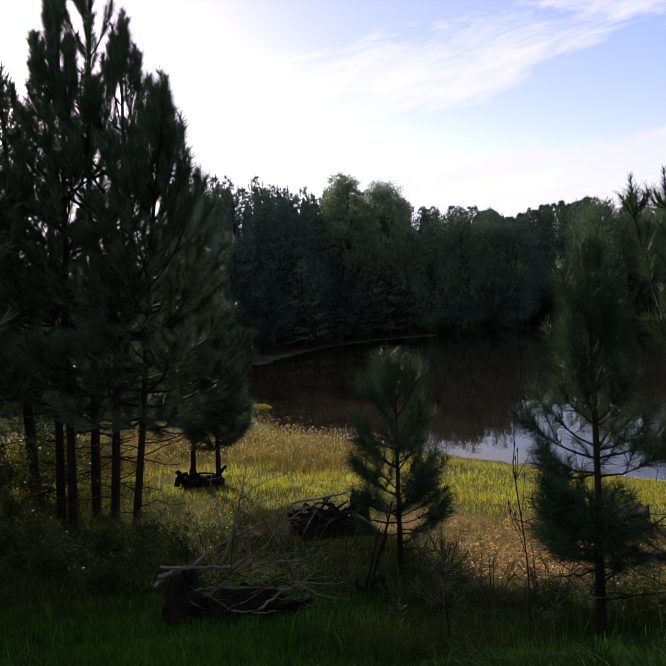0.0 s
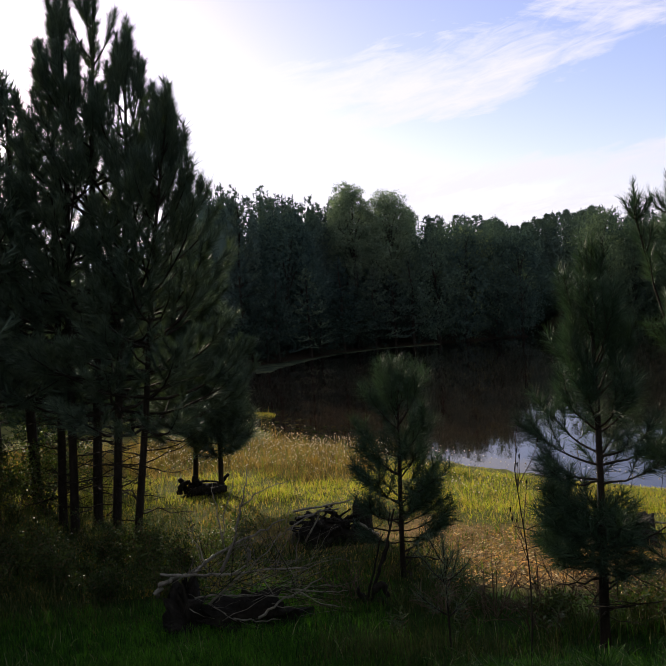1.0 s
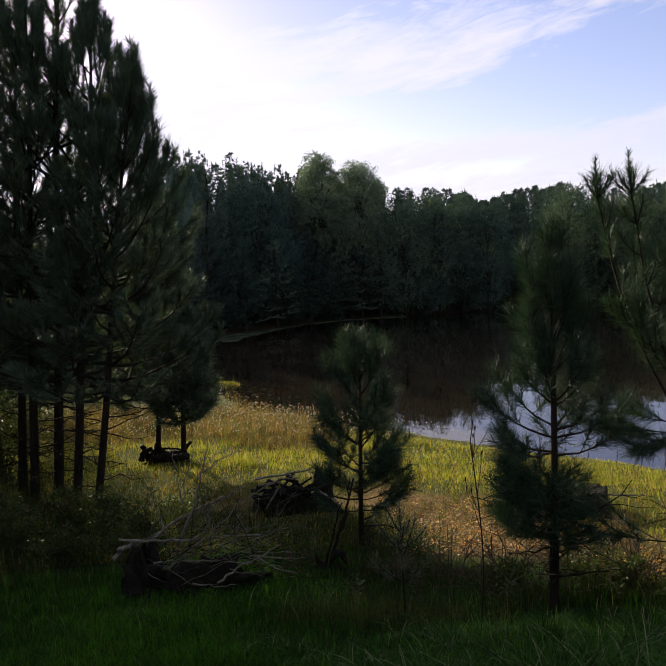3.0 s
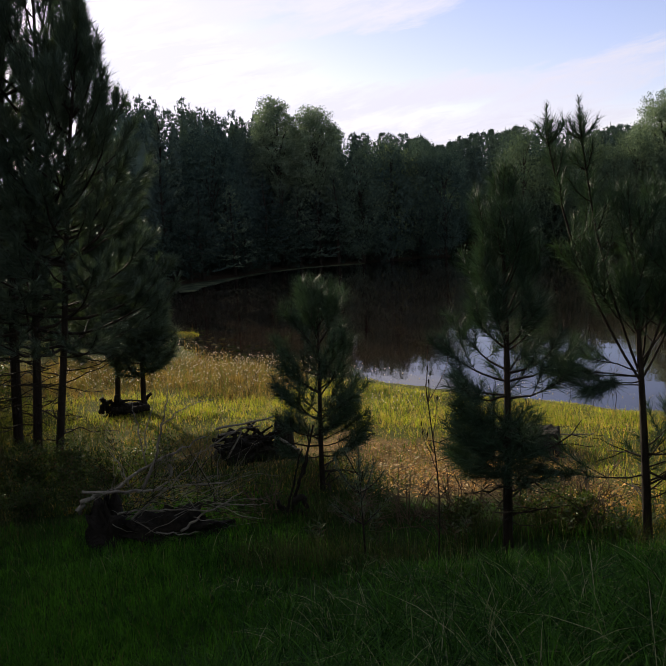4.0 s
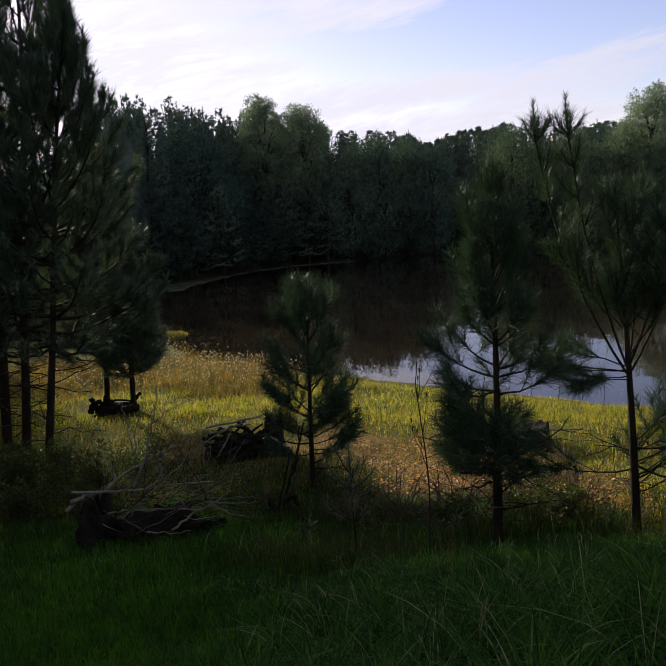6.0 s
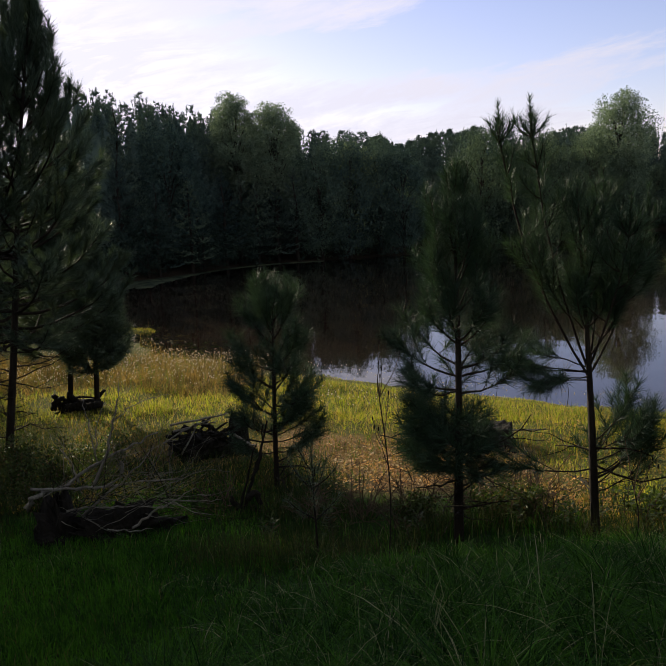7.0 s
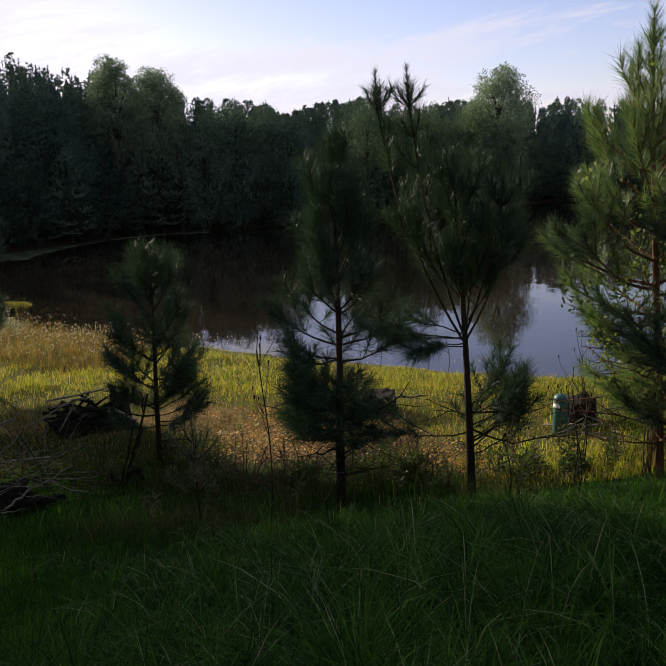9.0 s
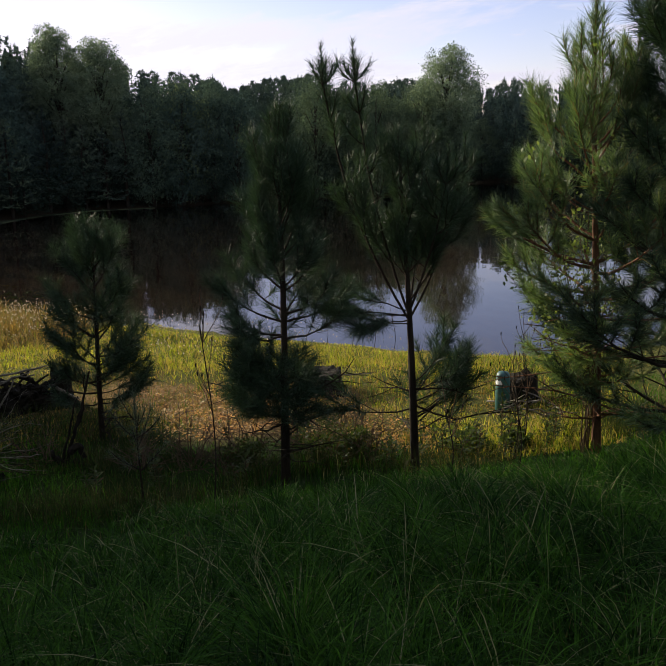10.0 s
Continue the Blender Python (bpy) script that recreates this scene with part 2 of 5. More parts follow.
M_FARLIGHT = leafy("far_light_leaves", (0.058, 0.086, 0.056), (0.110, 0.145, 0.092), 0.36, 0.0, 0.9, vary=1.0, through_tint=(1.1, 1.15, 0.95))
# half as light as the other far leaves: waterline shade put into the colour
M_FARSHRUB_SHADE = leafy("far_shrub_leaves_shaded", (0.017, 0.030, 0.025), (0.034, 0.050, 0.040), 0.15, 0.0, 0.9)
# paler than the other far leaves: side sunlight put into the colour
M_POPLEAF = leafy("pale_sunlit_leaves", (0.100, 0.140, 0.098), (0.185, 0.235, 0.160), 0.42, 0.0, 0.9, through_tint=(1.1, 1.15, 0.95))
M_VINE = leafy("vine_leaves", (0.08, 0.12, 0.035), (0.17, 0.21, 0.07), 0.4)
M_LITTER = leafy("fallen_leaves", (0.13, 0.064, 0.019), (0.43, 0.245, 0.072), 0.15, 0.03, 0.6, dead=(0.50, 0.38, 0.18), dead_share=0.10, fine=6.0)
M_LAWN = leafy("lawn_grass", (0.018, 0.070, 0.007), (0.056, 0.158, 0.014), 0.38, 0.02, dead=(0.14, 0.12, 0.05), dead_share=0.03, fine=9.0)
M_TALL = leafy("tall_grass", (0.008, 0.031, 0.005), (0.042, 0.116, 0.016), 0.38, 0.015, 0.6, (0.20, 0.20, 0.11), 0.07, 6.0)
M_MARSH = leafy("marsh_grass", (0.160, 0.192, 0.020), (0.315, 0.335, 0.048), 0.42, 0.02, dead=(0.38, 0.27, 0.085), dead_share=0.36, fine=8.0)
M_STRAW = leafy("dry_grass", (0.14, 0.098, 0.032), (0.31, 0.215, 0.075), 0.35, 0.02, dead=(0.07, 0.12, 0.02), dead_share=0.36, fine=7.0)
M_REED = leafy("brown_reeds", (0.12, 0.076, 0.034), (0.27, 0.182, 0.085), 0.4, 0.02, dead=(0.11, 0.15, 0.025), dead_share=0.1, fine=6.0)
M_SHRUB = leafy("shrub_leaves", (0.05, 0.08, 0.02), (0.11, 0.145, 0.045), 0.4, 0.02)
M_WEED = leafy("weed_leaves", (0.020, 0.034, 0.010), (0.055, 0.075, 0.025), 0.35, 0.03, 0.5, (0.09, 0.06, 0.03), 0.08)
M_PALE = leafy("pale_grass_stalks", (0.07, 0.09, 0.04), (0.15, 0.17, 0.09), 0.35, 0.03, 0.5)
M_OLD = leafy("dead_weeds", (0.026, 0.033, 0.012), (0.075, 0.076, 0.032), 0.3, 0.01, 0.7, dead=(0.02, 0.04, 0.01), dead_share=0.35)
M_FLUFF = painted("seed_fluff", (0.6, 0.49, 0.34), (0.8, 0.7, 0.54), 0.9)
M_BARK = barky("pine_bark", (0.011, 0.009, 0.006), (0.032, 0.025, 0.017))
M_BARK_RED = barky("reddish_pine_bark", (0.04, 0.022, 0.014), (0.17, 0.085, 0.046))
M_TWIG = barky("brown_twigs", (0.05, 0.035, 0.022), (0.13, 0.09, 0.055), 30.0)
M_DEAD = barky("weathered_grey_wood", (0.065, 0.059, 0.045), (0.21, 0.195, 0.15), 26.0, 0.12)
M_CHAR = barky("dark_rotten_wood", (0.008, 0.0075, 0.005), (0.022, 0.019, 0.013), 16.0, 0.3, 0.95, 1.0)
M_GROUND = ground_material()
M_WATER = water_material()
M_DRUM = painted("teal_plastic", (0.012, 0.07, 0.062), (0.022, 0.105, 0.09), 0.5, 6.0)
M_WHITE_STRIP = painted("white_band", (0.7, 0.7, 0.68), (0.82, 0.82, 0.8), 0.5)
M_ALGAE = leafy("pale_algae", (0.030, 0.040, 0.027), (0.048, 0.060, 0.040), 0.1, 0.0, 1.0, fine=2.0)


# ---- mesh helpers ----
def np_mesh(name, v, f, mat, smooth=False):
    """A mesh from arrays: v (n, 3) places, f (m, k) corners."""
    me = bpy.data.meshes.new(name)
    v = np.asarray(v, dtype=np.float32)
    f = np.asarray(f, dtype=np.int32)
    me.vertices.add(len(v))
    me.vertices.foreach_set("co", v.ravel())
    me.loops.add(f.size)
    me.loops.foreach_set("vertex_index", f.ravel())
    me.polygons.add(len(f))
    me.polygons.foreach_set("loop_start", np.arange(0, f.size, f.shape[1], dtype=np.int32))
    if smooth:
        me.polygons.foreach_set("use_smooth", np.ones(len(f), dtype=bool))
    me.update(calc_edges=True)
    me.materials.append(mat)
    return me


def joined(pieces):
    vs, fs, n = [], [], 0
    for v, f in pieces:
        vs.append(v)
        fs.append(f + n)
        n += len(v)
    return np.concatenate(vs), np.concatenate(fs)


def tube(path, radii, sides=6, cap=True, rough=0.0, rng=None):
    """A tapering tube along a path; quads."""
    p = np.asarray(path, dtype=float)
    r = np.broadcast_to(np.asarray(radii, dtype=float), (len(p),)).copy()
    if cap:
        p = np.concatenate([p[:1], p, p[-1:]])
        r = np.concatenate([[r[0] * 0.02], r, [r[-1] * 0.02]])
    d = np.gradient(p, axis=0) if len(p) > 2 else np.repeat(p[1:] - p[:1], len(p), 0)
    d[np.linalg.norm(d, axis=1) < 1e-9] = (p[-1] - p[0])
    d /= np.linalg.norm(d, axis=1)[:, None] + 1e-12
    ref = np.array([0.31, 0.95, 0.05]) if abs(d[:, 2]).mean() > 0.6 else np.array([0.05, 0.1, 1.0])
    a = np.cross(d, ref)
    a /= np.linalg.norm(a, axis=1)[:, None] + 1e-12
    b = np.cross(d, a)
    th = np.linspace(0, 2 * np.pi, sides, endpoint=False)
    rr = np.repeat(r[:, None], sides, 1)
    if rough and rng is not None:
        rr = rr * (1 + rough * rng.normal(size=rr.shape))
    v = p[:, None, :] + rr[:, :, None] * (np.cos(th)[None, :, None] * a[:, None, :] + np.sin(th)[None, :, None] * b[:, None, :])
    n = len(p)
    i = np.arange(n - 1)[:, None] * sides
    j = np.arange(sides)[None, :]
    k = (j + 1) % sides
    f = np.stack([i + j, i + k, i + sides + k, i + sides + j], -1).reshape(-1, 4)
    return v.reshape(-1, 3), f


def thing(name, label, category, at, group="", kind=""):
    e = new(name)
    e.location = at
    e.empty_display_size = 0.2
    return tagged(e, label, category, group, kind)


def part(name, me, parent, label=""):
    ob = new(name, me)
    ob.parent = parent
    if label:
        ob["label"] = label
    return ob


def smooth_line(x, xs, ys):
    return np.interp(x, xs, ys)


# ---- the lie of the land ----
WATER = -1.75
NEAR_X = [-60, -14, -6, -3.0, -2.4, -1.5, -0.2, 0.7, 1.5, 2.4, 3.5, 4.3, 4.9, 5.6, 6.0, 6.4, 9.0, 14, 60]
NEAR_Y = [26, 25, 24, 22.4, 21.6, 18.8, 17.4, 16.7, 15.7, 15.0, 13.65, 12.55, 12.2, 11.75, 10.9, 10.5, 9.8, 9.6, 9.6]
FAR_X = [-60, -14, -7, -4.2, -2.4, -0.2, 2.2, 5.6, 11.5, 12.0, 15.2, 15.9, 20, 24, 27.4, 28.4, 34, 44, 55, 66, 90]
FAR_Y = [26.5, 26.5, 35, 40.6, 42.2, 45.6, 47.6, 48.0, 48.4, 60.0, 60.0, 49.6, 49.4, 50, 50.6, 58, 62, 60, 47, 30, 22]
BANK_Y = [-500, 0.5, 2.0, 4.5, 6.0, 9.0, 9.5]
BANK_Z = [0.15, 0.03, -0.03, -0.68, -1.04, -1.3, -1.33]


def near_shore(x):
    return smooth_line(x, NEAR_X, NEAR_Y) + 0.12 * np.sin(1.9 * x) + 0.08 * np.sin(4.3 * x + 1)


def far_shore(x):
    return smooth_line(x, FAR_X, FAR_Y) + 0.3 * np.sin(0.8 * x) + 0.2 * np.sin(2.1 * x)


def land(x, y):
    x, y = np.asarray(x, dtype=float), np.asarray(y, dtype=float)
    ys, yf = near_shore(x), far_shore(x)
    bank = smooth_line(y, BANK_Y, BANK_Z)
    u = (y - 9.0) / np.maximum(ys - 9.0, 0.8)
    flat = np.where(u < 0, bank, -1.3 - 0.45 * np.clip(u, 0, 1) ** 1.3)
    z = np.where(y < 9.0, bank, flat)
    wet = np.where(y > ys, WATER - 0.22 * np.minimum(y - ys, 3.0), z)
    spit = WATER + 0.05 - 0.5 * (y - 22.9 + 0.5 * (x + 2)) ** 2 - 0.35 * np.clip(x + 2.15, 0, 2)      # a low green tongue of land
    wet = np.where((y > ys) & (y < 24), np.maximum(wet, spit), wet)
    back = WATER + 0.10 * np.clip(y - yf, -6, 22) + 0.004 * np.clip(y - yf - 22, 0, 400)
    z = np.where(y > ys, np.maximum(wet, back), z)
    bumps = 0.035 * np.sin(1.7 * x + 0.6 * y) * np.sin(1.3 * y - 0.4 * x) + 0.02 * np.sin(4.1 * x) * np.sin(3.7 * y + 1)
    return z + np.where((y < ys) | (y > yf), bumps, 0.0)


def at_ground(x, y, sink=0.0):
    return (x, y, float(land(x, y)) - sink)


# ---- ground and water ----
def axis_steps(near_lo, near_hi, step, far, grow=1.35):
    core = list(np.arange(near_lo, near_hi + step / 2, step))
    lo, hi, d = [], [], step
    x = near_lo
    while x > -far:
        d *= grow
        x -= d
        lo.append(x)
    d, x = step, near_hi
    while x < far:
        d *= grow
        x += d
        hi.append(x)
    return np.array(lo[::-1] + core + hi)


def build_ground():
    xs, ys = axis_steps(-16, 20, 0.3, 1500), axis_steps(-3, 70, 0.3, 1500)
    gx, gy = np.meshgrid(xs, ys)
    v = np.stack([gx, gy, land(gx, gy)], -1).reshape(-1, 3)
    nx, ny = len(xs), len(ys)
    i, j = np.meshgrid(np.arange(nx - 1), np.arange(ny - 1))
    a = (j * nx + i).ravel()
    f = np.stack([a, a + 1, a + nx + 1, a + nx], -1)
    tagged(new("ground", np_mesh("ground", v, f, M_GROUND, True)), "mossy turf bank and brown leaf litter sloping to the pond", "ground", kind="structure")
    v = np.array([[-70, 8, WATER], [95, 8, WATER], [95, 70, WATER], [-70, 70, WATER]])
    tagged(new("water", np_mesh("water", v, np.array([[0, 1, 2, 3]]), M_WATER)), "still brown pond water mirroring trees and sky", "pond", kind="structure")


build_ground()


# ---- pines ----
def shoot_needles(out, path, rng, clothed, per_m, length, width, spread=(18, 62)):
    """Needles round the outer stretch of a shoot, one slim triangle each."""
    p = np.asarray(path)
    seg = np.linalg.norm(np.diff(p, axis=0), axis=1)
    s = np.concatenate([[0], np.cumsum(seg)])
    total = s[-1]
    c = min(clothed, total * 0.97)
    n = max(6, int(per_m * c))
    q = total - c * rng.random(n) ** 1.1
    base = np.stack([np.interp(q, s, p[:, k]) for k in range(3)], -1)
    k = np.clip(np.searchsorted(s, q) - 1, 0, len(seg) - 1)
    t = (p[k + 1] - p[k]) / (seg[k][:, None] + 1e-9)
    r = rng.normal(size=(n, 3))
    r -= (r * t).sum(1)[:, None] * t
    r /= np.linalg.norm(r, axis=1)[:, None] + 1e-9
    ang = np.radians(rng.uniform(*spread, n))[:, None]
    d = t * np.cos(ang) + r * np.sin(ang)
    ln = (length * rng.uniform(0.65, 1.1, n))[:, None]
    tip = base + d * ln
    tip[:, 2] -= 0.10 * ln[:, 0] * rng.random(n)
    side = np.cross(d, rng.normal(size=(n, 3)))
    side /= np.linalg.norm(side, axis=1)[:, None] + 1e-9
    out.append(np.stack([base + side * width / 2, base - side * width / 2, tip], 1))


def grow(p0, az, el, length, rise, rng, n=7, sway=4.0):
    """A shoot's path, bending upwards by rise degrees on the way."""
    pts = [np.array(p0, dtype=float)]
    step = length / (n - 1)
    for i in range(n - 1):
        e = radians(el + rise * i / (n - 1) + rng.normal() * sway)
        a = radians(az + rng.normal() * sway)
        pts.append(pts[-1] + step * np.array([math.cos(a) * math.cos(e), math.sin(a) * math.cos(e), math.sin(e)]))
    return np.array(pts)


def limb_with_shoots(p0, az, el, length, rise, r0, rng, needles, spec, wood):
    path = grow(p0, az, el, length, rise, rng)
    line = path if spec["split"] else path[::3]
    wood.append(tube(line, np.linspace(r0, max(0.003, r0 * 0.3), len(line)), spec["sides"], False))
    shoot_needles(needles, path, rng, min(spec["clothed"], 0.8 * length), spec["per_m"], spec["nl"], spec["nw"], spec["spread"])
    count = int(max(2, length * spec["side_per_m"])) if length > 0.34 else 0
    for i in range(count):
        s = spec["side_from"] + (0.96 - spec["side_from"]) * (i + rng.random() * 0.6) / count
        k = s * (len(path) - 1)
        j = int(min(k, len(path) - 2))
        q = path[j] + (k - j) * (path[j + 1] - path[j])
        l2 = min(0.75, 0.16 + 0.6 * (1 - s) * length) * rng.uniform(0.75, 1.2)
        az2 = az + (1 if i % 2 else -1) * rng.uniform(30, 65)
        sub = grow(q, az2, el + rise * s * 0.8 + rng.uniform(-12, 12), l2, spec["tip_rise"], rng, 5)
        if spec["split"]:
            wood.append(tube(sub, np.linspace(max(0.004, r0 * 0.35), 0.003, len(sub)), max(3, spec["sides"] - 2), False))
        shoot_needles(needles, sub, rng, min(spec["clothed"], l2), spec["per_m"], spec["nl"], spec["nw"], spec["spread"])


PINE = dict(height=4.0, r0=0.05, crown=0.25, whorls=11, limbs=5, reach=1.0, shape=0.8, el=(8, 60), rise=38, tip_rise=30, clothed=0.32, per_m=330,
            nl=0.17, nw=0.004, side_per_m=7.0, side_from=0.35, sides=5, lean=(0.0, 0.0), candle=0.5, dead=0, bulge=0.12, gaps=0.0, bend=0.03, split=True, spread=(18, 62))


def pine(name, label, at, seed, mat=None, bark=None, group="", leaders=(), tiers=None, extra=(), **kw):
    """A pine: tapered trunk, limbs in whorls, and needles round every shoot."""
    spec = {**PINE, **kw}
    rng = np.random.default_rng(seed)
    H, cb = spec["height"], spec["crown"] * spec["height"]
    root = thing(name, label, "pine tree", at, group)
    zz = np.concatenate([[-0.4], np.linspace(0.0, H, 11)])
    tx = spec["lean"][0] * (zz / H) + spec["bend"] * np.sin(zz * 1.3 + seed) * zz / H
    ty = spec["lean"][1] * (zz / H) + spec["bend"] * np.cos(zz * 1.1 + seed) * zz / H
    axis = np.stack([tx, ty, zz], -1)
    rad = spec["r0"] * np.clip(1 - 0.92 * np.clip(zz, 0, H) / H, 0.07, 1) ** 0.8
    rad[0] *= 1.35
    bark = bark or M_BARK
    part("trunk", np_mesh("trunk", *tube(axis, rad, 10, True, 0.03, rng), bark, True), root)
    needles, limbs = [], []

    def on_axis(h):
        return np.array([np.interp(h, zz, axis[:, k]) for k in range(3)])

    if tiers is None:
        tiers = []
        for w in range(spec["whorls"]):
            s = w / (spec["whorls"] - 1)
            tiers.append((cb + (0.95 * H - cb) * s ** 0.92, spec["reach"] * ((1 - s) ** spec["shape"] * (1 - spec["bulge"] * (1 - s) ** 6)) + 0.14,
                          spec["limbs"], spec["el"][0] + (spec["el"][1] - spec["el"][0]) * s, spec["rise"] * (1 - 0.35 * s)))
    az = rng.uniform(0, 360)
    for h, ln, count, el, rise in tiers:
        for k in range(count):
            if rng.random() < spec["gaps"]:
                continue
            az += 360 / count + rng.uniform(-22, 22)
            wood = []
            limb_with_shoots(on_axis(h + rng.uniform(-0.06, 0.06)), az, el + rng.uniform(-8, 8), ln * rng.uniform(0.75, 1.12), rise,
                             max(0.005, 0.012 * ln + 0.003), rng, needles, spec, wood)
            limbs.append(wood)
        az += 37
    for h, laz, lel, lln, lrise in extra:          # single boughs that stand out of the whorls
        wood = []
        limb_with_shoots(on_axis(h), laz, lel, lln, lrise, 0.005 * lln + 0.0035, rng, needles, spec, wood)
        limbs.append(wood)
    for h, laz, lel, lln, lrise in leaders:        # forked stems that run up beside the trunk
        wood = []
        path = grow(on_axis(h), laz, lel, lln, lrise, rng, 10, 1.2)
        wood.append(tube(path[:-1], np.linspace(spec["r0"] * 0.28, 0.007, len(path) - 1), 6, False))
        fine = grow(path[-1] - (path[-1] - path[-2]) * 1.2, laz, 86, 0.34, 2, rng, 6, 1.0)
        shoot_needles(needles, fine[2:], rng, 0.20, spec["per_m"] * 1.1, spec["nl"] * 0.42, spec["nw"] * 1.15, (22, 46))
        shoot_needles(needles, fine[:4], rng, 0.22, spec["per_m"] * 1.1, spec["nl"] * 0.62, spec["nw"] * 1.15, (26, 50))
        shoot_needles(needles, path[:-1], rng, 0.5, spec["per_m"] * 0.9, spec["nl"] * 0.85, spec["nw"] * 1.15, (22, 52))
        wood.append(tube(fine, np.linspace(0.006, 0.003, len(fine)), 5, False))
        for i in range(2, 9):
            for k in range(1 if i < 4 else 2 if i < 7 else 3):
                l2 = (0.36 * (1 - i / 9.5) + 0.14) * rng.uniform(0.7, 1.1)
                limb_with_shoots(path[i], rng.uniform(0, 360), rng.uniform(25, 55), l2, 40, 0.006, rng, needles, spec, wood)
        for k in range(4):                         # a ruff of short shoots below the tip
            sub = grow(path[-2], 90 * k + rng.uniform(-30, 30), rng.uniform(40, 55), rng.uniform(0.12, 0.18), 20, rng, 4, 3)
            wood.append(tube(sub, np.linspace(0.005, 0.003, len(sub)), 4, False))
            shoot_needles(needles, sub, rng, 0.14, spec["per_m"] * 1.2, spec["nl"] * 0.55, spec["nw"], (14, 40))
        limbs.append(wood)
    if spec["candle"]:
        top = on_axis(H) + np.array([[0, 0, -0.75], [0, 0, -0.35], [0.004, 0, 0.06]]) * spec["candle"]
        shoot_needles(needles, top, rng, spec["candle"] * 0.8, spec["per_m"] * 1.3, spec["nl"], spec["nw"], (12, 42))
    for i in range(spec["dead"]):                  # bare dead limbs low on the trunk
        h = rng.uniform(0.08, 0.95) * max(cb, 0.5) + 0.05
        wood = [tube(grow(on_axis(h), rng.uniform(0, 360), rng.uniform(-12, 22), rng.uniform(0.3, 1.0), rng.uniform(-20, 20), rng, 6, 9), np.linspace(0.010, 0.003, 6), 4, False)]
        for k in range(3):
            q = wood[0][0][4 * (2 + k)]
            wood.append(tube(grow(q, rng.uniform(0, 360), rng.uniform(-20, 30), 0.35, 10, rng, 4, 9), np.linspace(0.005, 0.002, 4), 3, False))
        limbs.append(wood)
    if spec["split"]:
        for wood in limbs:
            part("branch", np_mesh("branch", *joined(wood), bark, True), root)
    elif limbs:
        tagged(part("branch_wood", np_mesh("branch_wood", *joined([w for wood in limbs for w in wood]), bark, True), root), kind="stuff")
    tri = np.concatenate(needles).reshape(-1, 3)
    part("needles", np_mesh("needles", tri, np.arange(len(tri)).reshape(-1, 3), mat or M_NEEDLE), root)
    return root


# the stand of taller pines beside the pond
stand = "pines of the stand"
tall = dict(crown=0.25, whorls=14, limbs=5, gaps=0.09, shape=0.62, el=(-4, 64), rise=55, nl=0.165, nw=0.0074, per_m=480, side_per_m=3.8, dead=16, sides=4, side_from=0.3, tip_rise=30, clothed=0.42, spread=(14, 50), candle=0.9)
pine("pine_tree", "tall dark pine with bare lower trunk and upswept branches", at_ground(-3.42, 10.9), 11, M_NEEDLE_L, group=stand, height=7.7, r0=0.068, reach=1.7, lean=(0.52, 0.0), **tall)
pine("pine_tree", "slender dark pine with dead twigs on its lower trunk", at_ground(-3.9, 10.9), 12, M_NEEDLE_L, group=stand, height=6.9, r0=0.062, reach=1.3, lean=(0.35, 0.1), **tall)
pine("pine_tree", "dark pine with narrow crown in the stand", at_ground(-3.64, 10.6), 14, M_NEEDLE_L, group=stand, height=7.2, r0=0.06, reach=1.35, lean=(0.42, -0.1), **tall)
pine("pine_tree", "dark pine with dense crown in the stand", at_ground(-3.06, 10.5), 15, M_NEEDLE_L, group=stand, height=6.35, r0=0.06, reach=1.85, lean=(0.62, 0.1), **{**tall, "per_m": 540, "gaps": 0.0})
pine("pine_tree", "dark pine with broad crown and thin bare lower trunk", at_ground(-2.68, 10.1), 13, M_NEEDLE_L, group=stand, height=5.5, r0=0.05, reach=1.55, lean=(0.75, 0.1), **{**tall, "per_m": 560, "side_per_m": 4.6, "gaps": 0.0})

# rest of the stand further along the bank, largely unseen, set to shade lawn
cheap = {**tall, "per_m": 42, "nw": 0.028, "nl": 0.2, "dead": 3, "split": False, "limbs": 5, "side_per_m": 4.0}
stand_a = pine("pine_tree", "tall dark pine deeper in the stand, copied out of view for shade", at_ground(-5.0, 11.3), 16, M_NEEDLE_L, group=stand, height=6.6, r0=0.085, reach=1.4, **cheap)
stand_b = pine("pine_tree", "bushy dark pine deeper in the stand, copied out of view for shade", at_ground(-5.7, 9.7), 17, M_NEEDLE_L, group=stand, height=5.9, r0=0.08, reach=1.5, **cheap)


def again(src, x, y, turn, size=1.0):
    return copy_thing(src, Matrix.Translation(at_ground(x, y)) @ Euler((0, 0, radians(turn))).to_matrix().to_4x4() @ Matrix.Scale(size, 4))


for k, (x, y) in enumerate([(-4.7, 9.9), (-4.8, 12.4), (-5.6, 10.6), (-5.9, 13.6), (-6.6, 11.9), (-7.2, 9.2), (-5.9, 7.6), (-8.4, 11.0), (-8.6, 7.4), (-7.2, 5.6), (-10.0, 9.6), (-10.2, 6.0), (-8.8, 4.0), (-12, 8.2), (-12.2, 12.6),
                            (-11.4, 4.2), (-10.4, 13.0), (-13.6, 10.6), (-14, 5.6), (-11.5, 1.6), (-14.5, 2.6), (-6.2, 4.2), (-8.0, 13.2), (-9.6, 11.6), (-7.0, 7.0), (-11.2, 10.8), (-7.4, 15.8), (-10.4, 16.6), (-6.2, 12.6), (-6.8, 14.6)]):
    again((stand_a, stand_b)[k % 2], x, y, 67 * k + 20, 1.1 if (x, y) == (-4.8, 12.4) else (1.06 if x > -5.8 else 1.16) + 0.06 * (k % 4))
